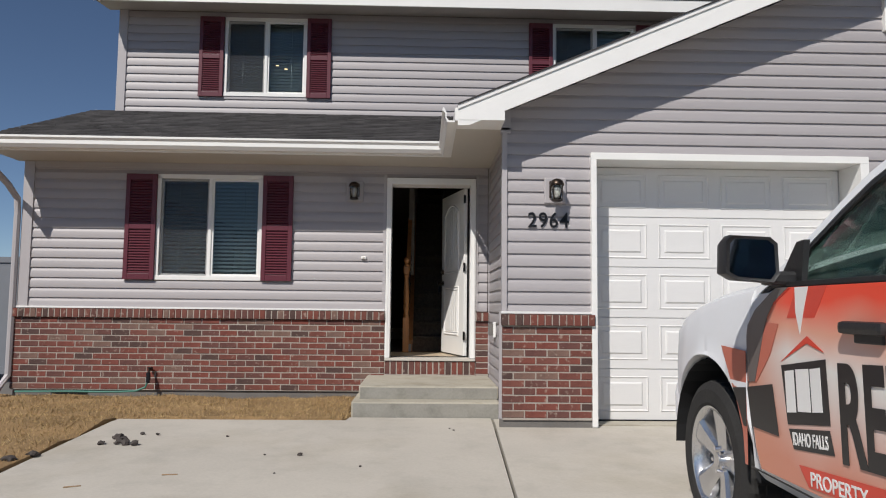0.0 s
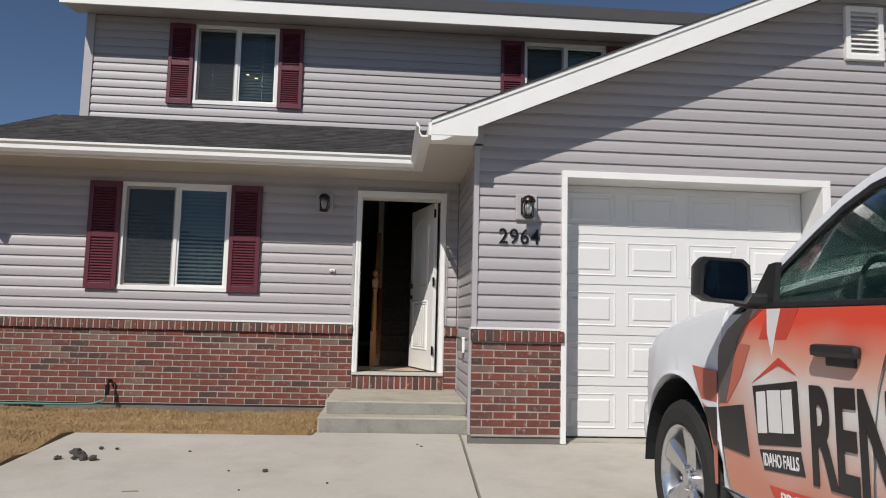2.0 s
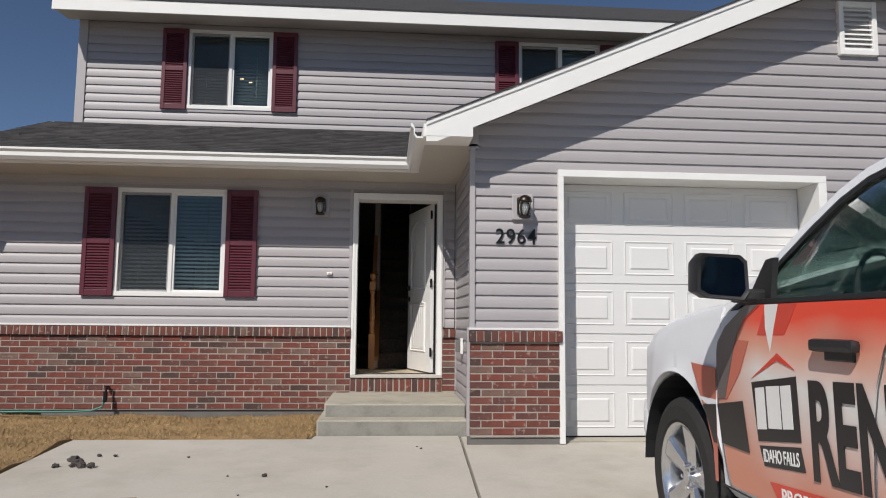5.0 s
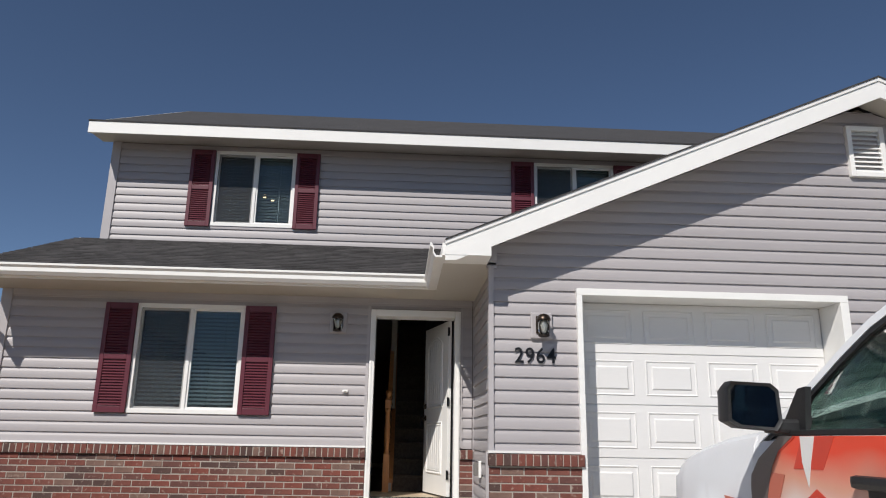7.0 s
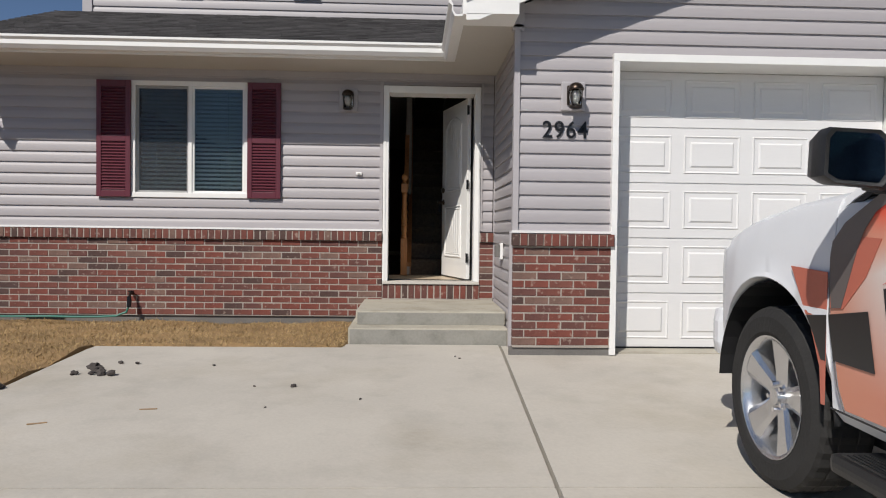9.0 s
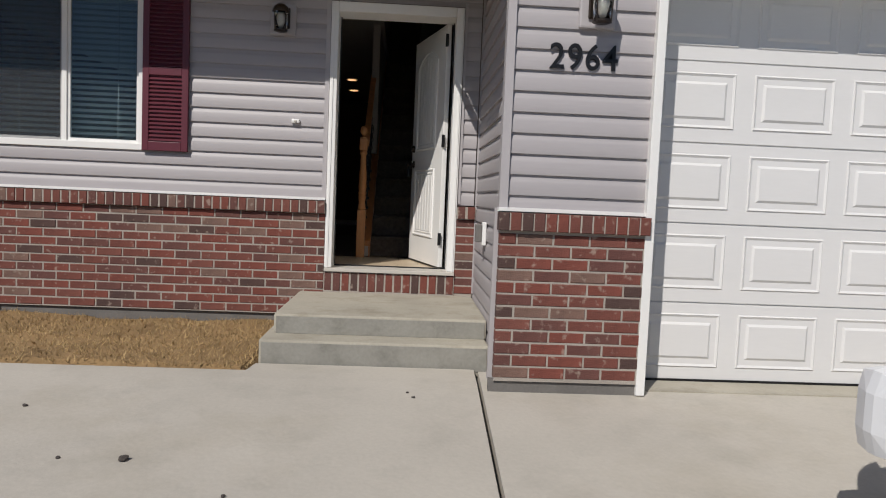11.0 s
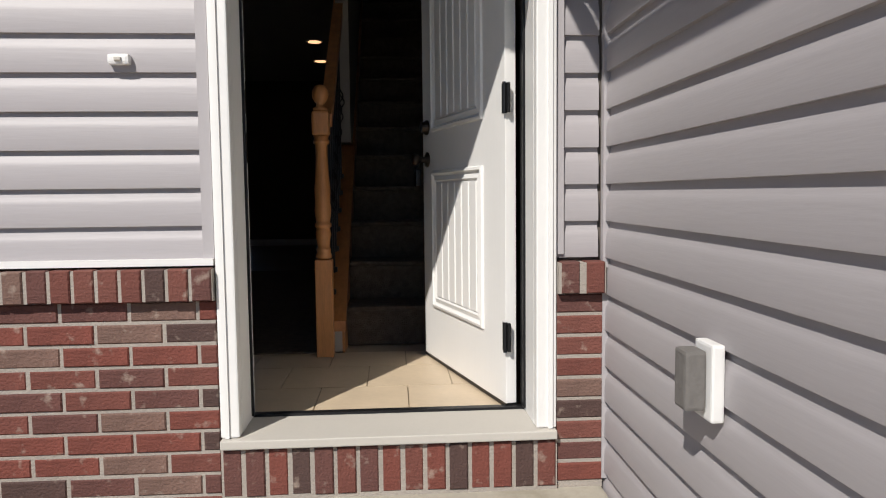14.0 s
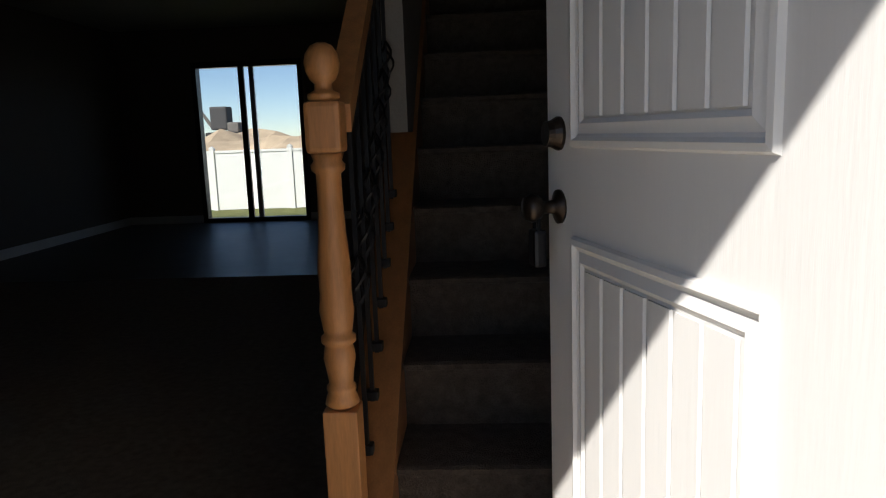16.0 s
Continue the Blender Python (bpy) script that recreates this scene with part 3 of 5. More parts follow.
part("eave_fascia", boxm(0.765, EAVE_X, 5.81, 7.36, 2.685, 2.80), WHITE, groof)
bm = bmesh.new()
prism(bm, [(0.765, 2.67), (0.70, 2.67), (0.68, 2.71), (0.68, 2.75), (0.655, 2.775), (0.655, 2.80), (0.668, 2.80), (0.69, 2.76), (0.69, 2.715), (0.71, 2.685), (0.76, 2.685)], "y", 5.81, 7.3)
tagged(part("gutter", bm, WHITE), "short white rain gutter on the garage eave", "gutter", kind="structure")

part("eave_closure", boxm(1.2, 1.292, 6.13, 6.2, 2.66, 2.9), SIDE_TRIM, groof)

# upper roof
bm = bmesh.new()
prism(bm, [(8.98, 5.08), (8.98, 5.23), (13.0, 7.3), (17.1, 5.23), (17.1, 5.08), (13.0, 7.15)], "x", -3.9, 9.2)
uroof = structure("main_roof", bm, SHINGLE, "upper roof of charcoal asphalt shingles", "roof")
part("fascia", boxm(-3.91, 9.2, 8.955, 8.98, 5.06, 5.225), WHITE, uroof, "long white fascia board")
part("drip_edge", boxm(-3.92, 9.2, 8.945, 9.0, 5.225, 5.245), SHINGLE, uroof)
bm = bmesh.new()
prism(bm, [(8.98, 5.075), (UY, 5.13), (UY, 5.15), (8.98, 5.095)], "x", -3.9, 9.2)
part("soffit", bm, SOFFIT, uroof)
bm = bmesh.new()
prism(bm, [(8.98, 5.07), (8.98, 5.23), (13.0, 7.3), (17.1, 5.23), (17.1, 5.07), (13.0, 7.12)], "x", -3.912, -3.9)
part("gable_end", bm, WHITE, uroof)
bm = bmesh.new()
prism(bm, [(UY, 5.1), (13.0, 6.5), (16.6, 5.1)], "x", -3.73, -3.6)
part("gable_wall", bm, SIDING, uroof)


# ---------------- windows, shutters ----------------
def window(name, hole, y, label):
    x0, x1, z0, z1 = hole
    w = structure(name, boxm(x0 - 0.03, x1 + 0.03, y - 0.022, y + 0.05, z1 - 0.02, z1 + 0.03, bevel=0.004), WHITE, label, "window")
    part("window_frame", boxm(x0 - 0.03, x1 + 0.03, y - 0.03, y + 0.05, z0 - 0.03, z0 + 0.022, bevel=0.004), WHITE, w)
    for a in (x0 - 0.03, x1 - 0.01):
        part("window_frame", boxm(a, a + 0.04, y - 0.022, y + 0.05, z0, z1, bevel=0.004), WHITE, w)
    mid = (x0 + x1) / 2
    part("window_mullion", boxm(mid - 0.02, mid + 0.02, y - 0.012, y + 0.04, z0, z1, bevel=0.004), WHITE, w)
    for k, (a, b) in enumerate(((x0 + 0.01, mid - 0.02), (mid + 0.02, x1 - 0.01))):
        d = y + 0.012 + 0.016 * (1 - k)
        for q in ((a, b, z0 + 0.02, z0 + 0.045), (a, b, z1 - 0.045, z1 - 0.02), (a, a + 0.022, z0 + 0.045, z1 - 0.045), (b - 0.022, b, z0 + 0.045, z1 - 0.045)):
            part("sash_rail", boxm(q[0], q[1], d - 0.01, d + 0.016, q[2], q[3]), WHITE, w)
        pane = part("pane", boxm(a + 0.02, b - 0.02, d, d + 0.004, z0 + 0.04, z1 - 0.04), GLASS, w)
        pane.visible_shadow = False
        if k == 0:
            part("insect_screen", boxm(a + 0.004, b, y - 0.009, y - 0.007, z0 + 0.023, z1 - 0.021), SCREEN, w, "dark insect screen")
    bl = thing("window_blind", "white horizontal slatted blind lowered behind the window", "blind", (mid, y + 0.1, z1))
    part("headrail", boxm(x0 + 0.03, x1 - 0.03, y + 0.075, y + 0.12, z1 - 0.065, z1 - 0.02), BLIND, bl)
    sm = bmesh.new()
    v = [sm.verts.new(p) for p in ((x0 + 0.03, -0.02, 0.009), (x1 - 0.03, -0.02, 0.009), (x1 - 0.03, 0.0, 0.001), (x0 + 0.03, 0.0, 0.001), (x1 - 0.03, 0.02, -0.011), (x0 + 0.03, 0.02, -0.011))]
    sm.faces.new(v[:4])
    sm.faces.new((v[3], v[2], v[4], v[5]))
    slat = mesh_of("slat", sm, BLIND)
    z = z1 - 0.09
    while z > z0 + 0.05:
        o = new("slat", slat)
        o.parent = bl
        o.matrix_parent_inverse = bl.matrix_basis.inverted()
        o.location = (0, y + 0.1, z)
        z -= 0.045
    part("bottom_rail", boxm(x0 + 0.03, x1 - 0.03, y + 0.085, y + 0.115, z0 + 0.025, z0 + 0.04), BLIND, bl)
    for a in (x0 + 0.2, mid, x1 - 0.2):
        part("cord", boxm(a - 0.002, a + 0.002, y + 0.074, y + 0.077, z0 + 0.04, z1 - 0.06), BLIND, bl)
    return w


window("window_1", WIN, 8.0, "white vinyl sliding window on the ground floor")
window("window_2", U1, UY, "white vinyl sliding window on the upper floor")
window("window_3", U2, UY, "white vinyl sliding window beside the garage gable")


def shutter(width, height):
    s = thing("shutter", "maroon louvred vinyl shutter fixed beside a window", "shutter", group="window shutters", local=True)
    r = 0.05
    for q in ((0, r, 0, height), (width - r, width, 0, height), (r, width - r, 0, 0.07), (r, width - r, height - 0.07, height), (r, width - r, height * 0.5 - 0.03, height * 0.5 + 0.03)):
        part("shutter_rail", boxm(q[0], q[1], -0.034, 0, q[2], q[3], bevel=0.004), MAROON, s)
    part("shutter_back", boxm(r - 0.01, width - r + 0.01, -0.01, 0, 0.05, height - 0.05), MAROON, s)
    bm = bmesh.new()
    prism(bm, [(-0.011, 0.0), (-0.03, 0.002), (-0.03, 0.007), (-0.011, 0.026)], "x", r, width - r)
    lou = mesh_of("louvre", bm, MAROON)
    for lo, hi in ((0.075, height * 0.5 - 0.035), (height * 0.5 + 0.035, height - 0.075)):
        n = round((hi - lo) / 0.031)
        for k in range(n):
            o = new("louvre", lou)
            o.parent = s
            o.location = (0, 0, lo + (hi - lo) * k / n)
    return s


s1 = shutter(0.35, 1.225)
s1.matrix_basis = pose(-2.94, 7.978, 1.335)
copy_thing(s1, pose(-1.37, 7.978, 1.335))
s2 = shutter(0.335, 1.13)
s2.matrix_basis = pose(-2.632, UY - 0.022, 3.915)
for x in (-1.15, 1.942, 3.46):
    copy_thing(s2, pose(x, UY - 0.022, 3.915))

# ---------------- gable vent ----------------
v = thing("gable_vent", "white louvred vent high in the garage gable", "vent", (5.02, 6.12, 3.97))
for q in ((4.83, 4.88, 3.70, 4.24), (5.17, 5.22, 3.70, 4.24), (4.88, 5.17, 3.70, 3.75), (4.88, 5.17, 4.19, 4.24)):
    part("vent_frame", boxm(q[0], q[1], 6.1, 6.16, q[2], q[3], bevel=0.005), WHITE, v)
part("backing", boxm(4.86, 5.19, 6.15, 6.16, 3.72, 4.22), SIDE_TRIM, v)
for k in range(9):
    bm = bmesh.new()
    z = 3.752 + k * 0.049
    prism(bm, [(6.15, z + 0.045), (6.11, z + 0.006), (6.11, z), (6.15, z + 0.03)], "x", 4.88, 5.17)
    part("slat", bm, WHITE, v)

# ---------------- garage door ----------------
gd = structure("door_2", boxm(2.08, 4.54, 6.46, 6.5, 0.0, 2.42), GARAGEWHITE, "white raised-panel sectional garage door, closed", "garage door")
rows, cols = 5, 4
sh = 2.41 / rows
for r in range(rows):
    part("door_section", boxm(2.09, 4.53, 6.448, 6.46, 0.012 + r * sh, 0.004 + (r + 1) * sh, bevel=0.003), GARAGEWHITE, gd)
    for c in range(cols):
        x0 = 2.09 + c * 0.61 + 0.075
        z0 = 0.012 + r * sh + 0.1
        bm = bmesh.new()
        w, h = 0.46, sh - 0.19
        outer = [bm.verts.new((x0 + a * w, 6.447, z0 + b * h)) for a, b in ((0, 0), (1, 0), (1, 1), (0, 1))]
        ins = [bm.verts.new((x0 + a * w + s * 0.02, 6.458, z0 + b * h + t * 0.02)) for a, b, s, t in ((0, 0, 1, 1), (1, 0, -1, 1), (1, 1, -1, -1), (0, 1, 1, -1))]
        ris = [bm.verts.new((x0 + a * w + s * 0.05, 6.438, z0 + b * h + t * 0.05)) for a, b, s, t in ((0, 0, 1, 1), (1, 0, -1, 1), (1, 1, -1, -1), (0, 1, 1, -1))]
        lip = [bm.verts.new((x0 + a * w + s * -0.012, 6.44, z0 + b * h + t * -0.012)) for a, b, s, t in ((0, 0, 1, 1), (1, 0, -1, 1), (1, 1, -1, -1), (0, 1, 1, -1))]
        low = [bm.verts.new((x0 + a * w + s * -0.02, 6.449, z0 + b * h + t * -0.02)) for a, b, s, t in ((0, 0, 1, 1), (1, 0, -1, 1), (1, 1, -1, -1), (0, 1, 1, -1))]
        for A, B in ((low, lip), (lip, ins), (ins, ris)):
            for i in range(4):
                j = (i + 1) % 4
                bm.faces.new((A[i], A[j], B[j], B[i]))
        bm.faces.new(ris)
        for q in outer:
            bm.verts.remove(q)
        part("door_panel", bm, GARAGEWHITE, gd)
part("door_bottom_seal", boxm(2.09, 4.53, 6.44, 6.47, -0.005, 0.02), BLACK, gd)
tr = structure("garage_trim", boxm(2.03, 2.08, 6.095, 6.46, 0.0, 2.42, bevel=0.004), WHITE, "white metal trim round the garage opening", "trim")
part("trim_head", boxm(2.03, 4.62, 6.095, 6.46, 2.42, 2.485, bevel=0.004), WHITE, tr)
part("trim_side", boxm(4.54, 4.62, 6.095, 6.46, 0.0, 2.42, bevel=0.004), WHITE, tr)
part("threshold", boxm(2.08, 4.54, 6.2, 6.6, -0.01, 0.006), STEP_CONC, tr)

# ---------------- front door ----------------
fr = structure("door_1_frame", boxm(0.068, 0.126, 7.955, 8.0, 0.47, 2.56, bevel=0.006), WHITE, "white moulded frame of the front door", "door frame")
part("casing", boxm(1.048, 1.112, 7.955, 8.0, 0.47, 2.56, bevel=0.006), WHITE, fr)
part("casing", boxm(0.126, 1.048, 7.955, 8.0, 2.483, 2.56, bevel=0.006), WHITE, fr)
for a in (0.082, 1.085):
    part("casing_bead", boxm(a, a + 0.014, 7.948, 7.956, 0.47, 2.545), WHITE, fr)
part("jamb", boxm(0.09, 0.126, 8.0, 8.2, 0.47, 2.52), WHITE, fr)
part("jamb", boxm(1.048, 1.11, 8.0, 8.2, 0.47, 2.52), WHITE, fr)
part("jamb", boxm(0.126, 1.048, 8.0, 8.2, 2.483, 2.52), WHITE, fr)
part("weather_strip", boxm(0.126, 0.134, 8.14, 8.152, 0.48, 2.48), BLACK, fr)
part("weather_strip", boxm(1.04, 1.048, 8.14, 8.2, 0.48, 2.48), BLACK, fr)
part("strike_plate", boxm(0.122, 0.1285, 8.16, 8.19, 1.32, 1.42), BRONZE, fr, "dark bronze strike plate")
part("strike_plate", boxm(0.122, 0.1285, 8.16, 8.19, 1.48, 1.56), BRONZE, fr, "dark bronze strike plate")
th = part("sill", boxm(0.07, 1.11, 7.93, 8.17, 0.44, 0.468, bevel=0.004), SOFFIT, fr, "pale aluminium threshold")
part("sill_gasket", boxm(0.126, 1.048, 8.17, 8.2, 0.455, 0.476), BLACK, fr)

leaf = structure("door_1", boxm(0, 0.905, 0.0, 0.04, 0.0, 2.0, bevel=0.002), DOORWHITE, "white two-panel front door standing open inward", "door")
leaf.matrix_basis = pose(1.026, 8.2, 0.482, 0, 0, 180 - 74.5)
leaf["local"] = True
OUT = 0.04


def panel(u0, u1, v0, v1, arch):
    def top(u):
        return v1 - arch * ((u - (u0 + u1) / 2) / ((u1 - u0) / 2)) ** 2
    n = 14

    def ring(off, d):
        pts = [(u0 - off, v0 - off), (u1 + off, v0 - off)]
        pts += [(u1 + off - (u1 - u0 + 2 * off) * k / n, top(u1 - (u1 - u0) * k / n) + off) for k in range(n + 1)]
        return [(a, OUT + d, b) for a, b in pts]
    bm = bmesh.new()
    rings = [[bm.verts.new(p) for p in ring(o, d)] for o, d in ((0.022, 0.0), (0.018, 0.009), (0.008, 0.011), (0.002, 0.004), (-0.004, 0.001), (-0.022, 0.007), (-0.03, 0.0015))]
    for a, b in zip(rings, rings[1:]):
        for i in range(len(a)):
            j = (i + 1) % len(a)
            bm.faces.new((a[i], a[j], b[j], b[i]))
    part("panel_moulding", bm, DOORWHITE, leaf)
    a, b, k = u0 + 0.034, u1 - 0.034, 6
    w = (b - a) / k
    for i in range(k):
        p, q = a + i * w + 0.004, a + (i + 1) * w - 0.004
        bm = bmesh.new()
        lo = [(p, v0 + 0.034), (q, v0 + 0.034), (q, top(q) - 0.036), (p, top(p) - 0.036)]
        A = [bm.verts.new((x, OUT + 0.0012, z)) for x, z in lo]
        c = ((p + q) / 2)
        B = [bm.verts.new((x + (0.004 if x < c else -0.004), OUT + 0.0055, z)) for x, z in lo]
        for e in range(4):
            f = (e + 1) % 4
            bm.faces.new((A[e], A[f], B[f], B[e]))
        bm.faces.new(B)
        part("plank", bm, DOORWHITE, leaf)


panel(0.215, 0.75, 0.25, 0.81, 0.0)
panel(0.215, 0.75, 1.02, 1.84, 0.11)
bm = bmesh.new()
lathe(bm, [(0.0, 0), (0.033, 0.0), (0.033, 0.006), (0.026, 0.018), (0.024, 0.03), (0.0, 0.03)], 20, 0, 0, "y")
bmesh.ops.translate(bm, verts=bm.verts, vec=(0.84, OUT, 1.025))
part("deadbolt", bm, BRONZE, leaf, "dark bronze deadbolt cylinder", smooth=False)
for yy, s in ((OUT, 1), (0.0, -1)):
    bm = bmesh.new()
    lathe(bm, [(0.0, 0), (0.034, 0.0), (0.034, s * 0.006), (0.014, s * 0.014), (0.012, s * 0.035), (0.024, s * 0.045), (0.029, s * 0.06), (0.022, s * 0.074), (0.0, s * 0.077)], 20, 0, 0, "y")
    bmesh.ops.translate(bm, verts=bm.verts, vec=(0.84, yy, 0.882))
    part("door_knob", bm, BRONZE, leaf, "dark bronze round knob", smooth=True)
bm = bmesh.new()
box(bm, 0.82, 0.86, OUT + 0.035, OUT + 0.062, 0.765, 0.84, bevel=0.008)
tube(bm, [(0.828, OUT + 0.05, 0.838), (0.828, OUT + 0.05, 0.885), (0.84, OUT + 0.05, 0.9), (0.852, OUT + 0.05, 0.885), (0.852, OUT + 0.05, 0.838)], 0.004, 6)
tagged(part("lock_box", bm, BLACK, leaf), "black key lock box hung on the knob")
for z in (0.235, 1.05, 1.87):
    h = part("hinge", boxm(-0.024, 0.0, 0.03, 0.041, z - 0.05, z + 0.05, bevel=0.003), BLACK, leaf, "black butt hinge")
    bm = bmesh.new()
    tube(bm, [(-0.008, 0.046, z - 0.052), (-0.008, 0.046, z + 0.052)], 0.007, 8)
    part("hinge_pin", bm, BLACK, leaf)
    part("hinge_plate", boxm(0.0, 0.022, 0.04, 0.0425, z - 0.05, z + 0.05, bevel=0.001), BLACK, leaf)
part("door_sweep", boxm(0.0, 0.905, 0.0, 0.04, -0.012, 0.0), BLACK, leaf)

# ---------------- steps ----------------
bm = boxm(-0.17, 1.258, 6.62, 8.0, -0.05, 0.145, bevel=0.014)
st = structure("porch_steps", bm, STEP_CONC, "two cast concrete steps up to the front door", "steps")
part("upper_step", boxm(-0.12, 1.262, 6.84, 7.98, 0.145, 0.272, bevel=0.014), STEP_CONC, st)

# thin front faces, darker and greyer than the treads
part("riser", boxm(-0.104, 1.25, 6.835, 6.842, 0.146, 0.256, bevel=0.002), RISER, st, "riser face in a darker grey than the tread")
part("riser", boxm(-0.154, 1.245, 6.615, 6.622, -0.02, 0.129, bevel=0.002), RISER, st, "riser face in a darker grey than the tread")


# ---------------- wall lamps, number, bell, outlet ----------------
def wall_lamp(x, y, z, label):
    l = thing("wall_lantern", label, "lantern", (x, y, z), group="porch lanterns")
    part("mounting_block", boxm(x - 0.1, x + 0.1, y - 0.028, y, z - 0.125, z + 0.115, bevel=0.012), SIDE_TRIM, l, "square vinyl mounting block")
    part("back_plate", boxm(x - 0.055, x + 0.055, y - 0.045, y - 0.028, z - 0.08, z + 0.08, bevel=0.008), BRONZE, l)
    cy, z = y - 0.125, z - 0.02
    bm = bmesh.new()
    lathe(bm, [(0.006, z + 0.108), (0.03, z + 0.102), (0.052, z + 0.085), (0.064, z + 0.058), (0.066, z + 0.045), (0.058, z + 0.042)], 18, x, cy)
    part("hood", bm, BRONZE, l, "dark domed hood", smooth=True)
    bm = bmesh.new()
    lathe(bm, [(0.052, z + 0.042), (0.052, z - 0.02), (0.045, z - 0.085)], 16, x, cy)
    part("lamp_glass", bm, LAMPGLASS, l, "seeded glass cylinder", smooth=True)
    bm = bmesh.new()
    lathe(bm, [(0.03, z - 0.105), (0.052, z - 0.097), (0.052, z - 0.085)], 16, x, cy)
    part("base_ring", bm, BRONZE, l)
    for k in range(4):
        a = math.pi / 4 + k * math.pi / 2
        bm = bmesh.new()
        tube(bm, [(x + 0.053 * math.cos(a), cy + 0.053 * math.sin(a), z - 0.095), (x + 0.06 * math.cos(a), cy + 0.06 * math.sin(a), z + 0.045)], 0.004, 6)
        part("cage_bar", bm, BRONZE, l)
    bm = bmesh.new()
    tube(bm, [(x, y - 0.04, z + 0.02), (x, y - 0.075, z + 0.06), (x, cy + 0.04, z + 0.08)], 0.01, 8)
    part("arm", bm, BRONZE, l)
    bm = bmesh.new()
    lathe(bm, [(0.012, z - 0.06), (0.02, z - 0.03), (0.024, z), (0.014, z + 0.03)], 12, x, cy)
    part("bulb", bm, WHITE, l, smooth=True)


wall_lamp(-0.305, 7.98, 2.40, "black lantern with glass on the wall by the front door")
wall_lamp(1.70, 6.14, 2.135, "black lantern with glass on the garage wall above the number")
num = thing("house_number", "black raised metal house number 2964 on grey siding", "house number", (1.64, 6.138, 1.86))
for k, ch in enumerate("2964"):
    words("digit", ch, 0.195, pose(1.45 + k * 0.098, 6.134, 1.792, 90), BLACK, num, 0.006, bold=0.0015, widen=0.9)
b = thing("door_bell", "small white oval doorbell button on the siding", "doorbell", (-0.19, 7.98, 1.616))
part("bell_body", boxm(-0.222, -0.158, 7.955, 7.985, 1.6, 1.632, bevel=0.01), WHITE, b)
part("bell_button", boxm(-0.2, -0.18, 7.948, 7.956, 1.61, 1.622, bevel=0.003), SOFFIT, b)
o = thing("outlet_cover", "white outdoor outlet with grey flip cover on siding", "outlet", (1.24, 7.15, 0.87))
part("outlet_plate", boxm(1.238, 1.266, 7.13, 7.215, 0.745, 0.905, bevel=0.006), WHITE, o)
part("flip_cover", boxm(1.192, 1.237, 7.15, 7.21, 0.765, 0.89, bevel=0.008), FOUND, o, "grey translucent flip cover")

# ---------------- bricks ----------------
CH, CL, J = 0.0677, 0.203, 0.0105


def brick_mesh(name, w, d, h):
    bm = bmesh.new()
    box(bm, 0, w, 0, d, 0, h, bevel=0.0)
    bmesh.ops.bevel(bm, geom=[e for e in bm.edges if abs(e.verts[0].co.y) < 1e-6 and abs(e.verts[1].co.y) < 1e-6], offset=0.004, segments=1, affect="EDGES")
    return mesh_of(name, bm, BRICK)


FULL = brick_mesh("brick", CL - J, 0.05, CH - J)
ROW = brick_mesh("brick", CH - J, 0.085, 0.098)
SILLB = brick_mesh("brick", CH - J, 0.085, 0.148)
rng = random.Random(3)


def lay(parent, x0, x1, z0, courses, y):
    for r in range(courses):
        x = x0 - (CL / 2 if r % 2 else 0)
        while x < x1 - 0.01:
            a, b = max(x, x0), min(x + CL - J, x1)
            if b - a > 0.03:
                me = FULL if b - a > CL - J - 0.002 else brick_mesh("brick", b - a, 0.05, CH - J)
                o = new("brick", me)
                o.parent = parent
                o.location = (a, y + rng.uniform(-0.002, 0.002), z0 + r * CH + J / 2)
            x += CL


def rowlock(parent, x0, x1, z, y, me):
    n = round((x1 - x0) / CH)
    p = (x1 - x0) / n
    for k in range(n):
        o = new("brick", me)
        o.parent = parent
        o.location = (x0 + k * p + (p - CH + J) / 2, y + rng.uniform(-0.003, 0.003), z + rng.uniform(-0.001, 0.001))


skirt = structure("brick_skirt", boxm(-4.14, 0.063, 7.9625, 8.0, 0.085, 0.9), MORTAR, "red-brown brick skirt with pale mortar joints")
part("mortar_cap", boxm(-4.14, 0.064, 7.932, 8.0, 0.9, 0.995), MORTAR, skirt)
lay(skirt, -4.145, 0.066, 0.088, 12, 7.958)
rowlock(skirt, -4.15, 0.067, 0.899, 7.927, ROW)
stub = structure("brick_stub", boxm(1.114, 1.262, 7.9625, 8.0, 0.27, 0.9), MORTAR, "narrow brick strip beside the door frame")
part("mortar_cap", boxm(1.114, 1.262, 7.932, 8.0, 0.9, 0.995), MORTAR, stub)
STUBB = brick_mesh("brick", 0.147, 0.05, CH - J)
for r in range(9):
    o = new("brick", STUBB)
    o.parent = stub
    o.location = (1.114, 7.958 + rng.uniform(-0.002, 0.002), 0.29 + r * CH + J / 2)
rowlock(stub, 1.112, 1.268, 0.899, 7.927, ROW)
sillb = structure("brick_sill", boxm(0.068, 1.113, 7.95, 8.0, 0.27, 0.435), MORTAR, "row of upright bricks under the threshold")
rowlock(sillb, 0.067, 1.114, 0.286, 7.945, SILLB)
pier = structure("brick_pier", boxm(1.226, 2.045, 6.1045, 6.16, 0.06, 0.9), MORTAR, "brick pier beside the garage door")
part("mortar_cap", boxm(1.214, 2.05, 6.071, 6.16, 0.9, 0.995), MORTAR, pier)
lay(pier, 1.222, 2.047, 0.075, 12, 6.1)
rowlock(pier, 1.208, 2.055, 0.899, 6.066, ROW)

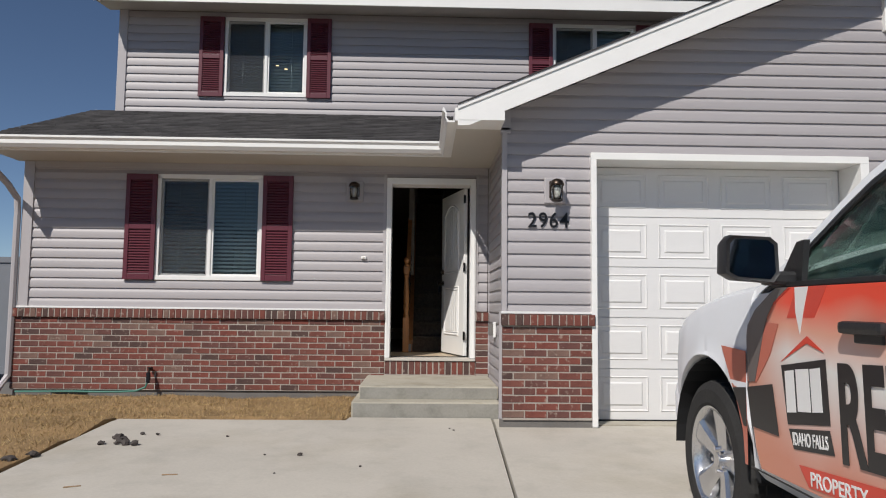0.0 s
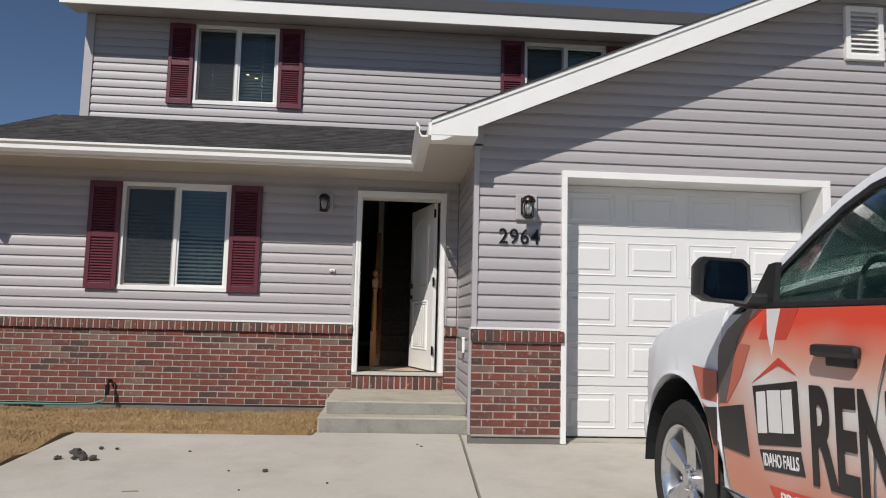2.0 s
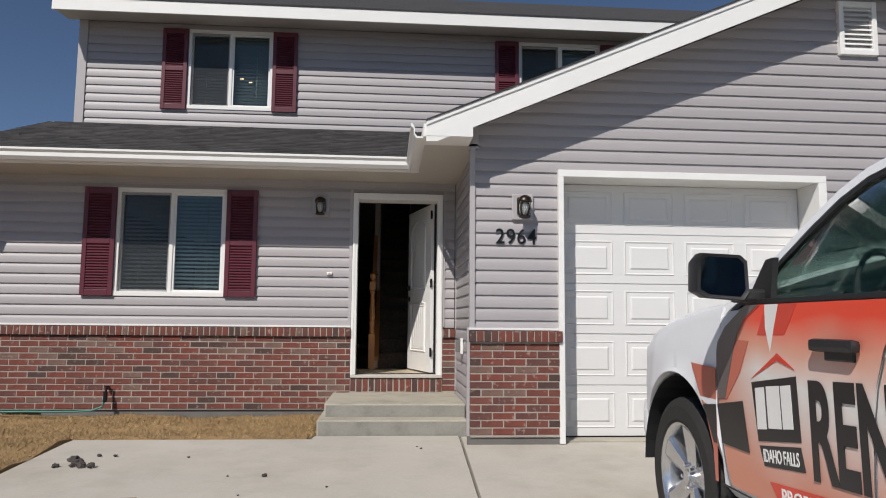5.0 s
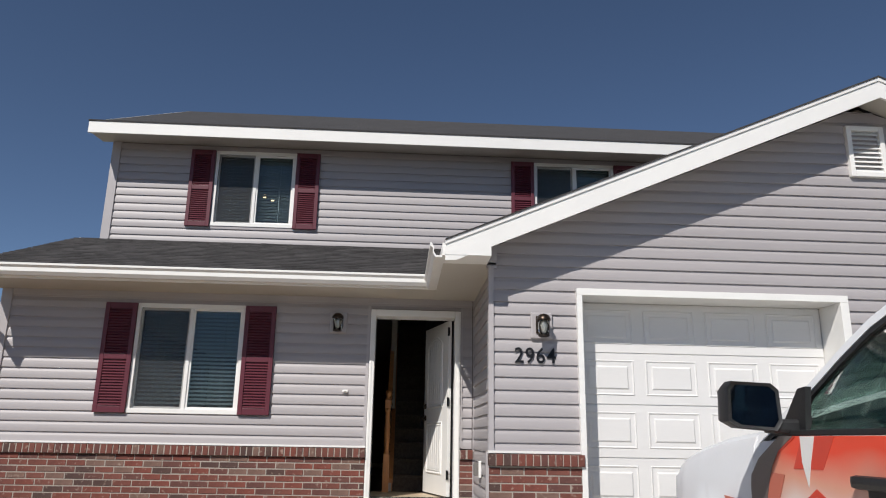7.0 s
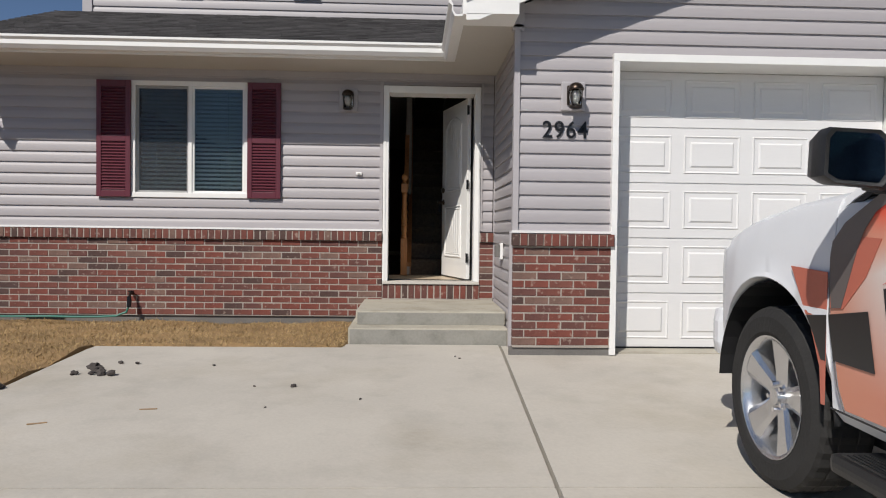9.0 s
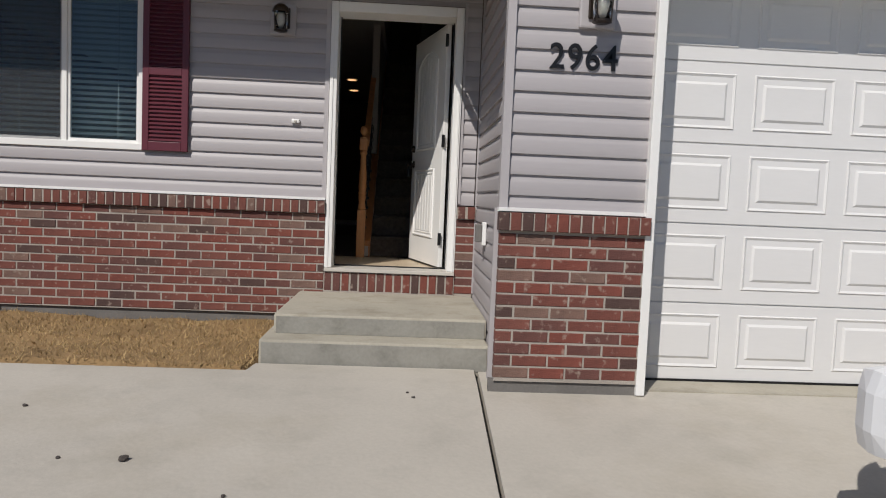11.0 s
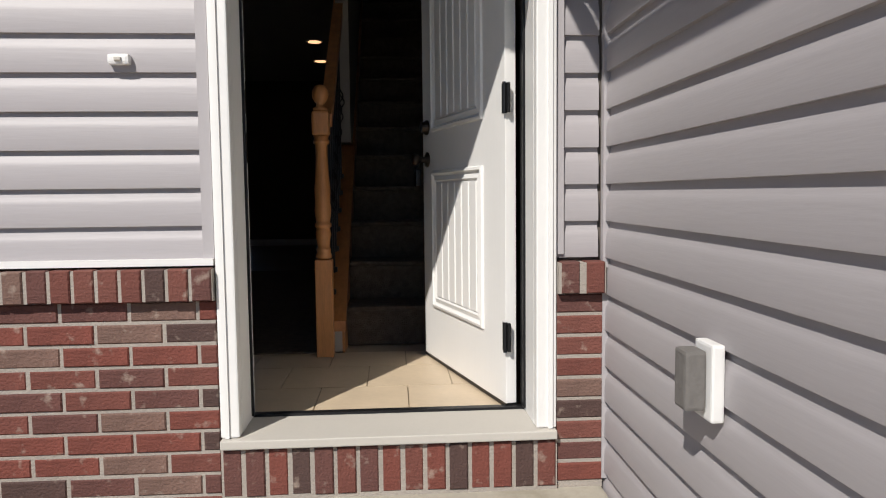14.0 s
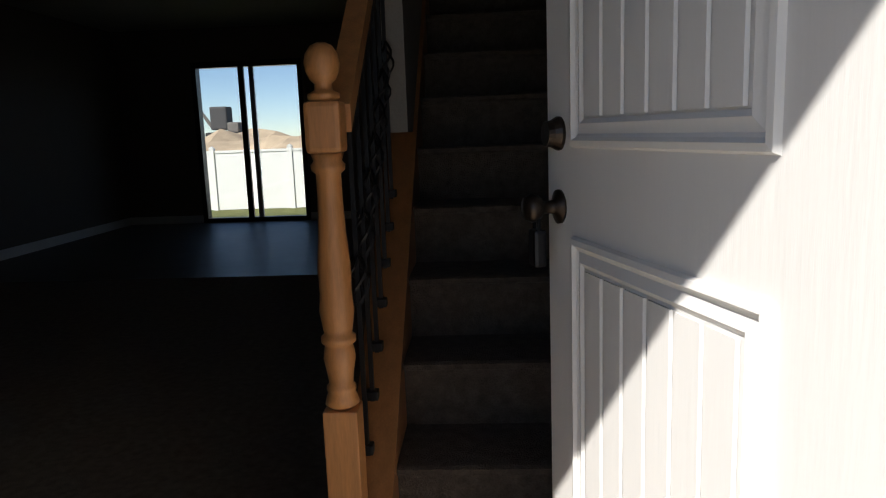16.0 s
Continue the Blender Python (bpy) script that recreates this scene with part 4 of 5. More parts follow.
# ---------------- interior ----------------
structure("floor", boxm(-3.95, 1.3, 8.2, 16.6, 0.2, FLOOR - 0.008), GROUT, "sub-floor", "floor")
ef = structure("entry_floor", boxm(-0.9, 0.36, 8.2, 9.15, FLOOR - 0.008, FLOOR - 0.003), GROUT, "beige tiled entry floor", "floor")
part("floor_bed", boxm(0.36, 1.25, 8.2, 9.3, FLOOR - 0.008, FLOOR - 0.003), GROUT, ef)
for i in range(-3, 5):
    for j in range(3):
        x0, y0 = 0.16 + (i - 1) * 0.335 + (0.0 if j % 2 else 0.16), 8.2 + j * 0.335
        a, b, c, d = max(x0, -0.9), min(x0 + 0.33, 1.25), y0, min(y0 + 0.33, 9.15)
        if b - a > 0.03:
            part("tile", boxm(a, b, c, d, FLOOR - 0.003, FLOOR + 0.004), TILE, ef)
structure("carpet_floor", boxm(-3.95, 0.36, 9.15, 12.9, FLOOR - 0.008, FLOOR + 0.012), CARPET, "brown pile carpet", "carpet")
structure("carpet_strip", boxm(-3.95, -0.9, 8.2, 9.15, FLOOR - 0.008, FLOOR + 0.012), CARPET, "brown pile carpet", "carpet")
structure("dining_floor", boxm(-3.95, 1.25, 12.9, 16.6, FLOOR - 0.008, FLOOR + 0.004), VINYLFLOOR, "dark sheet vinyl dining floor", "floor")
SLD = (-2.98, -1.58, 0.46, 2.47)
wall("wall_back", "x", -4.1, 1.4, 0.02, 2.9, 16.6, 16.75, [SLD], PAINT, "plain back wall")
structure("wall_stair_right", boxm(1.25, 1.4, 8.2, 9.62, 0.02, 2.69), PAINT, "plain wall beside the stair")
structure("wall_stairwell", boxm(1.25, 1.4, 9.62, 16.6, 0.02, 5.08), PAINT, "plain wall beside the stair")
bm = bmesh.new()
for q in cells(-3.95, 1.25, 8.2, 16.6, [(0.4, 1.25, 9.6, 13.6)]):
    box(bm, q[0], q[1], q[2], q[3], 2.88, 2.96)
structure("ceiling", bm, CEIL, "textured ceiling", "ceiling")
sl = structure("patio_door", boxm(-2.98, -2.92, 16.59, 16.72, 0.46, 2.47), BLACK, "sliding glass patio door with dark frame", "patio door")
part("door_frame", boxm(-1.64, -1.58, 16.59, 16.72, 0.46, 2.47), BLACK, sl)
part("door_frame", boxm(-2.92, -1.64, 16.59, 16.72, 2.40, 2.47), BLACK, sl)
part("door_frame", boxm(-2.92, -1.64, 16.59, 16.72, 0.46, 0.515), BLACK, sl)
part("stile", boxm(-2.39, -2.32, 16.6, 16.64, 0.5, 2.41), BLACK, sl)
part("stile", boxm(-2.27, -2.21, 16.65, 16.69, 0.5, 2.41), STEEL, sl)
for a, b, y in ((-2.92, -2.38, 16.62), (-2.22, -1.64, 16.67)):
    p = part("pane", boxm(a, b, y, y + 0.005, 0.51, 2.41), CLEAR, sl)
    p.visible_shadow = False
for q in ((-3.95, -2.98, 16.58, 16.6), (-1.58, 0.3, 16.58, 16.6), (-3.95, -3.935, 8.2, 16.58)):
    structure("baseboard", boxm(*q, FLOOR, FLOOR + 0.1), WHITE, "white baseboard", "baseboard")
# stair
RISE, RUN, S0 = 0.2, 0.25, 9.33
stair = structure("stair_base", boxm(0.37, 1.25, S0 + 0.02, S0 + 0.2, FLOOR, FLOOR + 0.15), CARPET, "carpeted straight stair", "stair")
for k in range(13):
    y, z = S0 + k * RUN, FLOOR + (k + 1) * RISE
    bm = bmesh.new()
    prism(bm, [(y + 0.012, z - RISE), (y + 0.002, z - 0.03), (y - 0.018, z - 0.022), (y - 0.02, z - 0.006), (y - 0.006, z), (y + RUN + 0.02, z), (y + RUN + 0.02, z - RISE)], "x", 0.36, 1.25)
    part("step", bm, CARPET, stair)
SLOPE = RISE / RUN


def cap_z(y):
    return FLOOR + 0.33 + (y - S0) * SLOPE


bm = bmesh.new()
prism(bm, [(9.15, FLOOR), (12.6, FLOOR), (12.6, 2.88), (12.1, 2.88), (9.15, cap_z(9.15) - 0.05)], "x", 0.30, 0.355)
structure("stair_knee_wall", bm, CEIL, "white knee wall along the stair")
bm = bmesh.new()
prism(bm, [(9.12, cap_z(9.12) - 0.05), (11.9, cap_z(11.9) - 0.05), (11.9, cap_z(11.9)), (9.12, cap_z(9.12))], "x", 0.262, 0.375)
structure("stair_cap", bm, OAKDARK, "honey oak cap board on the knee wall", "trim")
bm = bmesh.new()
prism(bm, [(9.15, cap_z(9.15) - 0.33), (11.9, cap_z(11.9) - 0.33), (11.9, cap_z(11.9) - 0.05), (9.15, cap_z(9.15) - 0.05)], "x", 0.355, 0.367)
structure("stair_skirt", bm, OAKDARK, "oak skirt board beside the steps", "trim")
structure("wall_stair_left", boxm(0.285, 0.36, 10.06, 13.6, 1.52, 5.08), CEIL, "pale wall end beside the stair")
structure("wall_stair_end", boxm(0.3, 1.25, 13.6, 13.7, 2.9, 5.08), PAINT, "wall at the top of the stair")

nw = thing("newel_post", "turned honey oak newel post at the foot of the stair", "newel post", (0.275, 9.1, FLOOR))
NX0, NY0 = 0.282, 9.1
part("base_block", boxm(NX0 - 0.039, NX0 + 0.039, NY0 - 0.039, NY0 + 0.039, FLOOR, 0.915, bevel=0.004), OAK, nw)
bm = bmesh.new()
lathe(bm, [(0.0270, 0.915), (0.0387, 0.925), (0.0351, 0.940), (0.0306, 0.950), (0.0333, 0.957), (0.0333, 0.965), (0.0270, 0.972), (0.0306, 1.000), (0.0360, 1.030), (0.0324, 1.055), (0.0297, 1.060), (0.0387, 1.067), (0.0387, 1.080), (0.0306, 1.086),
           (0.0333, 1.100), (0.0387, 1.138), (0.0351, 1.176), (0.0369, 1.234), (0.0306, 1.310), (0.0270, 1.386), (0.0270, 1.439), (0.0360, 1.446), (0.0369, 1.458), (0.0306, 1.466), (0.0360, 1.482)], 24, NX0, NY0)
part("turned_shaft", bm, OAK, nw, smooth=True)
part("top_block", boxm(NX0 - 0.039, NX0 + 0.039, NY0 - 0.039, NY0 + 0.039, 1.482, 1.591, bevel=0.012), OAK, nw)
bm = bmesh.new()
lathe(bm, [(0.0270, 1.591), (0.0342, 1.596), (0.0342, 1.606), (0.0198, 1.613), (0.0180, 1.626), (0.0270, 1.634), (0.0351, 1.651), (0.0378, 1.669), (0.0342, 1.688), (0.0234, 1.704), (0.0090, 1.711), (0.0009, 1.712)], 24, NX0, NY0)
part("ball_finial", bm, OAK, nw, smooth=True)
rail = thing("stair_balustrade", "oak handrail with black twisted iron balusters along the stair", "balustrade", (0.34, 9.2, 1.0))
bm = bmesh.new()
prism(bm, [(9.14, 1.525), (10.1, 1.525 + 0.96 * SLOPE), (10.1, 1.585 + 0.96 * SLOPE), (9.14, 1.585)], "x", 0.275, 0.33)
part("handrail", bm, OAK, rail)
for k in range(7):
    y = 9.25 + k * 0.12
    bm = bmesh.new()
    z0, z1 = cap_z(y), 1.535 + (y - 9.14) * SLOPE
    tube(bm, [(0.305, y, z0), (0.305, y, z1)], 0.008, 4)
    part("baluster", bm, BLACK, rail)
    bm = bmesh.new()
    zm = (z0 + z1) / 2
    for q in range(4):
        tube(bm, [(0.305 + 0.028 * math.sin(math.pi * i / 8) * math.cos(q * 1.57 + i * 0.5), y + 0.028 * math.sin(math.pi * i / 8) * math.sin(q * 1.57 + i * 0.5), zm - 0.07 + 0.14 * i / 8) for i in range(9)], 0.004, 4)
    part("basket", bm, BLACK, rail)
    part("shoe", boxm(0.288, 0.322, y - 0.017, y + 0.017, z0 + 0.005, z0 + 0.03, bevel=0.004), BLACK, rail)


def downlight(x, y):
    d = thing("downlight", "round recessed ceiling light, switched on", "ceiling light", (x, y, 2.88), group="recessed lights")
    bm = bmesh.new()
    lathe(bm, [(0.075, 2.872), (0.09, 2.872), (0.095, 2.88)], 20, x, y)
    part("trim_ring", bm, WHITE, d)
    bm = bmesh.new()
    lathe(bm, [(0.07, 2.866), (0.07, 2.871)], 20, x, y)
    part("lens", bm, CEILGLOW, d, "glowing warm lens")


downlight(-0.23, 13.8)
downlight(-0.28, 14.95)
# lamp in the upper room
cl = thing("ceiling_lamp", "small two-bulb ceiling lamp lit in the upper room", "ceiling lamp", (-1.85, 11.2, 5.05))
part("ceiling_plate", boxm(-2.0, -1.7, 11.1, 11.3, 5.05, 5.08, bevel=0.01), BRONZE, cl)
for x, z in ((-1.93, 4.97), (-1.79, 4.91)):
    bm = bmesh.new()
    tube(bm, [(x, 11.2, z + 0.035), (x, 11.2, 5.055)], 0.006, 6)
    part("stem", bm, BRONZE, cl)
    bm = bmesh.new()
    lathe(bm, [(0.006, z - 0.03), (0.022, z - 0.015), (0.028, z), (0.02, z + 0.025), (0.008, z + 0.04)], 14, x, 11.2)
    part("bulb", bm, WARM, cl, smooth=True)
structure("ceiling_upper", boxm(-3.6, 8.65, UY + 0.16, 16.6, 5.08, 5.12), CEIL, "upper ceiling", "ceiling")

# ---------------- back yard seen through the patio door ----------------
bm = bmesh.new()
prism(bm, [(16.75, -0.9), (16.75, 0.25), (25.5, -0.28), (40, -0.6), (40, -0.9)], "x", -30, 20)
structure("back_lawn", bm, LAWN, "mown green back lawn", "lawn")
fence = thing("back_fence", "white vinyl privacy fence across the back yard", "fence", (-4, 25.6, -0.3))
for k in range(11):
    x = -14.2 + k * 2.0
    part("fence_panel", boxm(x + 0.06, x + 1.94, 25.58, 25.62, -0.27, 1.2), VINYL, fence)
    part("rail", boxm(x + 0.06, x + 1.94, 25.56, 25.64, 1.17, 1.23), VINYL, fence)
    bm = bmesh.new()
    box(bm, x - 0.06, x + 0.06, 25.54, 25.66, -0.3, 1.28)
    prism(bm, [(x - 0.075, 1.28), (x + 0.075, 1.28), (x, 1.34)], "y", 25.53, 25.67)
    part("post", bm, VINYL, fence)
hb = bmesh.new()
N = 50
grid = []
for i in range(N + 1):
    row = []
    for j in range(13):
        x, y = -40 + i * 1.3, 45 + j * 2.0
        r = math.sin(math.pi * j / 12) * max(0.0, 1 - abs(i - 25) / 26)
        row.append(hb.verts.new((x, y, -0.75 + r * (2.6 + 2.2 * noise.noise((x * 0.16, y * 0.1, 5)) + 0.9 * noise.noise((x * 0.7, y * 0.5, 1))) + 0.25 * noise.noise((x * 2, y * 2, 2)))))
    grid.append(row)
for i in range(N):
    for j in range(12):
        hb.faces.new((grid[i][j], grid[i + 1][j], grid[i + 1][j + 1], grid[i][j + 1]))
tagged(part("dirt_heap", hb, DIRT), "long heap of pale excavated earth beyond the fence", "dirt heap")
DX, DZ = -17.6, 0.25
dg = thing("digger", "dark excavator parked behind the earth heap", "excavator", (DX, 58, 0.9))
part("cab", boxm(DX - 0.6, DX + 0.6, 57.5, 58.8, 1.9 + DZ, 3.5 + DZ, bevel=0.12), CABIN, dg)
part("counterweight", boxm(DX + 0.6, DX + 1.4, 57.4, 58.9, 1.7 + DZ, 2.4 + DZ, bevel=0.12), FOUND, dg)
bm = bmesh.new()
tube(bm, [(DX - 0.6, 58, 2.0 + DZ), (DX - 1.3, 58, 3.1 + DZ), (DX - 2.0, 58, 2.8 + DZ), (DX - 2.2, 58, 1.8 + DZ)], 0.13, 6)
part("boom", bm, FOUND, dg)
part("track", boxm(DX - 1.0, DX + 1.4, 57.3, 59.0, 0.9, 1.75 + DZ, bevel=0.2), RUBBER, dg)

# side fence beside the house
sf = thing("side_fence", "grey vinyl fence panel beside the house", "fence", (-5.2, 10.2, 0))
part("fence_panel", boxm(-6.1, -4.3, 9.95, 9.99, 0.1, 1.66), GREYVINYL, sf)
part("fence_panel", boxm(-8.1, -6.22, 9.95, 9.99, 0.1, 1.66), GREYVINYL, sf)
part("post", boxm(-6.22, -6.1, 9.91, 10.03, -0.03, 1.75), GREYVINYL, sf)
part("post", boxm(-4.3, -4.2, 9.91, 10.03, -0.03, 1.75), GREYVINYL, sf)
part("rail", boxm(-6.1, -4.3, 9.93, 10.01, 1.62, 1.7), GREYVINYL, sf)
part("rail", boxm(-6.1, -4.3, 9.93, 10.01, 0.06, 0.16), GREYVINYL, sf)

# ---------------- hose tap, vent, debris ----------------
tap = thing("hose_tap", "outdoor water tap with a hose on the brick skirt", "tap", (-2.56, 7.94, 0.3))
bm = bmesh.new()
tube(bm, [(-2.56, 7.958, 0.32), (-2.56, 7.88, 0.32), (-2.56, 7.85, 0.28)], 0.014, 8)
part("spout", bm, BRONZE, tap)
bm = bmesh.new()
lathe(bm, [(0.005, 0.325), (0.03, 0.335), (0.03, 0.345), (0.004, 0.35)], 12, -2.56, 7.9)
part("tap_handle", bm, BLACK, tap)
bm = bmesh.new()
tube(bm, [(-2.56, 7.85, 0.29), (-2.555, 7.845, 0.24), (-2.56, 7.84, 0.18)], 0.024, 8)
part("vacuum_breaker", bm, BLACK, tap)
bm = bmesh.new()
pts = [(-2.56, 7.84, 0.19), (-2.58, 7.83, 0.13), (-2.68, 7.82, 0.09), (-2.85, 7.84, 0.078), (-3.1, 7.8, 0.08), (-3.35, 7.83, 0.08), (-3.7, 7.8, 0.08), (-4.0, 7.82, 0.075)]
tube(bm, pts, 0.011, 8)
tagged(part("garden_hose", bm, HOSE), "thin green garden hose lying on dry grass", "hose")
fv = thing("foundation_vent", "dark crawl-space vent low in the foundation", "vent", (-3.48, 7.98, 0.05))
part("vent_frame", boxm(-3.68, -3.28, 7.975, 7.985, 0.035, 0.085), BLACK, fv)


def clod(x, y, z, r, seed, material=None, name="dirt_clod", label="dark dry clod of earth lying on the concrete", cat="clod"):
    bm = bmesh.new()
    bmesh.ops.create_icosphere(bm, subdivisions=2, radius=r)
    for v in bm.verts:
        v.co *= 0.8 + 0.5 * noise.noise(v.co / r * 1.3 + Vector((seed, 0, 0)))
        v.co.z = v.co.z * 0.6
    lo = min(v.co.z for v in bm.verts)
    bmesh.ops.translate(bm, verts=bm.verts, vec=(x, y, z - lo - 0.002))
    tagged(part(name, bm, material or STONE), label, cat, group="clods on the driveway")


rng = random.Random(12)
for k in range(9):
    cy = 5.36 + 0.24 * rng.random()
    clod(-2.0 + 0.2 * rng.random() + k * 0.012, cy, gz(cy), 0.022 + 0.03 * rng.random(), k)
for x, y, r in ((-1.668, 5.727, 0.02), (-1.799, 5.744, 0.025), (-1.087, 5.686, 0.014), (-0.393, 5.084, 0.024), (-0.653, 5.092, 0.012), (0.079, 4.784, 0.012), (-0.482, 4.604, 0.01), (0.785, 5.971, 0.012), (0.753, 6.052, 0.01), (-2.294, 5.005, 0.05), (-2.368, 4.828, 0.06)):
    clod(x, y, gz(y), r, x * 9)
for x, y, a in ((-1.67, 4.282, 25), (-1.162, 4.558, 10)):
    bm = boxm(-0.05, 0.05, -0.007, 0.007, 0, 0.006, bevel=0.002)
    bm.transform(pose(x, y, gz(y), 0, 0, a))
    tagged(part("wood_chip", bm, TAN), "thin tan splinter of wood on the concrete", "wood chip")


# ---------------- pickup truck ----------------
TX, WY, RWY, TW = 2.0, 3.4, -0.17, 1.98
TR = 0.41
truck = thing("pickup_truck", "white pickup truck with red and black printed wrap on driveway", "truck", (TX + TW / 2, 1.2, gz(1.2)))
MIDX = TX + TW / 2
HALF = TW / 2


def loft(bm, stations, skip=()):
    rings = []
    for y, half in stations:
        pts = [(MIDX - a, z) for a, z in half] + [(MIDX + a, z) for a, z in half[-2::-1]]
        rings.append([bm.verts.new((x, y, z)) for x, z in pts])
    for a, b in zip(rings, rings[1:]):
        for i in range(len(a) - 1):
            if i not in skip:
                bm.faces.new((a[i], a[i + 1], b[i + 1], b[i]))
    return rings


def lin(x, *k):
    for (a, p), (b, q) in zip(k, k[1:]):
        if x <= b:
            return p + (q - p) * max(0, (x - a)) / (b - a)
    return k[-1][1]


def arch_z(y, wy, hub):
    d = abs(y - wy)
    return hub + math.sqrt(max(0, 0.525 ** 2 - d * d)) if d < 0.525 else 0.0


def body_bm(ys, top, wheel_y, hub, width=lambda y: 1.0, crown=lambda y: 0.0, low=lambda y: 0.3, skip=(), ends=True):
    """Body shell: half outlines from the sill up over the shoulder to the centre line."""
    sts = []
    for y in ys:
        h, zt, zb = HALF * width(y), top(y), low(y)
        a = arch_z(y, wheel_y, hub)
        flare = 0.014 if a else 0.0
        half = [(h - 0.05, zb), (h - 0.008, zb + 0.05), (h + 0.006 + flare, zb + 0.24), (h + 0.008 + flare, 0.72), (h + 0.01, 0.84), (h + 0.004, 0.93), (h - 0.012, zt - 0.075), (h - 0.028, zt - 0.035), (h - 0.07, zt - 0.008), (h * 0.62, zt + crown(y)), (0, zt + crown(y) * 1.4)]
        if a:
            half = [(p, max(z, a + 0.004 * k)) if k < 6 else (p, z) for k, (p, z) in enumerate(half)]
        sts.append((y, half))
    bm = bmesh.new()
    rings = loft(bm, sts, skip)
    if ends:
        bm.faces.new(rings[0])
        bm.faces.new(rings[-1])
    return bm


def soft_shell(name, bm, label=""):
    ob = part(name, bm, TRUCKWHITE, truck, label, smooth=True)
    ob.data.set_sharp_from_angle(angle=radians(28))
    return ob


soft_shell("front_body", body_bm([2.897 + 0.035 * i for i in range(44)], lambda y: lin(y, (2.85, 1.185), (3.25, 1.15), (3.65, 1.085), (4.05, 1.0), (4.25, 0.955), (4.42, 0.88)), WY, 0.285,
           width=lambda y: lin(y, (3.5, 1.0), (3.75, 0.985), (3.95, 0.945), (4.1, 0.89), (4.25, 0.80), (4.35, 0.7), (4.42, 0.58)), crown=lambda y: lin(y, (2.9, 0.05), (3.7, 0.06), (4.4, 0.03)), low=lambda y: lin(y, (3.9, 0.32), (4.4, 0.34))),
           "white hood and front fenders")
soft_shell("cab_body", body_bm([0.42 + 0.08 * i for i in range(31)] + [2.893], lambda y: 1.163, -10, 0, skip=(8, 9, 10, 11), low=lambda y: lin(y, (0.4, 0.24), (2.9, 0.3))))
soft_shell("bed", body_bm([-1.65 + 0.05 * i for i in range(42)], lambda y: 1.17, RWY, 0.125, low=lambda y: 0.22))
part("cabin_floor", boxm(TX + 0.1, TX + TW - 0.1, 0.45, 2.85, 0.4, 0.5), CABIN, truck)
for a in (TX + 0.045, TX + TW - 0.1):
    part("door_card", boxm(a, a + 0.055, 0.45, 2.8, 0.45, 1.15, bevel=0.01), CABIN, truck)
# glass house
RY = [(2.88, 1.15), (2.67, 1.262), (2.516, 1.372), (2.356, 1.482), (2.206, 1.572), (2.065, 1.628), (1.875, 1.66), (1.6, 1.685), (1.2, 1.70), (0.7, 1.69), (0.45, 1.63), (0.3, 1.2)]


def side_x(z):
    return TX + 0.02 + max(0, z - 1.12) * 0.3


def strip(lo, hi, depth, out, flip):
    """A band that follows the roof line, between two drops below it."""
    bm = bmesh.new()
    rows = []
    for y, z in RY:
        ring = []
        for drop, inward in ((lo, 0), (hi, 0), (hi, depth), (lo, depth)):
            x = side_x(z - drop) - out + inward
            ring.append(bm.verts.new((2 * MIDX - x if flip else x, y - drop * 0.35, z - drop)))
        rows.append(ring)
    for a, b in zip(rows, rows[1:]):
        for i in range(4):
            j = (i + 1) % 4
            bm.faces.new((a[i], a[j], b[j], b[i]))
    bm.faces.new(rows[0])
    bm.faces.new(rows[-1])
    return bm


for flip in (False, True):
    ob = part("roof_rail", strip(0.0, 0.036, 0.06, 0.0, flip), TRUCKWHITE, truck, "white roof pillar and rail", smooth=True)
    ob.data.set_sharp_from_angle(angle=radians(40))
    part("window_seal", strip(0.037, 0.058, 0.03, -0.004, flip), PLASTIC, truck, "black rubber window seal")
bm = bmesh.new()
TOPX = side_x(1.7) + 0.03
prism(bm, [(2.1, 1.617), (1.875, 1.665), (1.6, 1.692), (1.2, 1.708), (0.7, 1.698), (0.45, 1.638), (0.5, 1.60), (1.2, 1.66), (1.7, 1.64)], "x", TOPX, 2 * MIDX - TOPX)
part("roof", bm, TRUCKWHITE, truck)
bm = bmesh.new()
f = [bm.verts.new(p) for p in ((side_x(1.2) + 0.05, 2.86, 1.18), (2 * MIDX - side_x(1.2) - 0.05, 2.86, 1.18), (2 * MIDX - side_x(1.63) - 0.05, 2.09, 1.62), (side_x(1.63) + 0.05, 2.09, 1.62))]
bm.faces.new(f)
bmesh.ops.solidify(bm, geom=bm.faces[:], thickness=0.006)
p = part("windshield", bm, TRUCKGLASS, truck)
p.visible_shadow = False
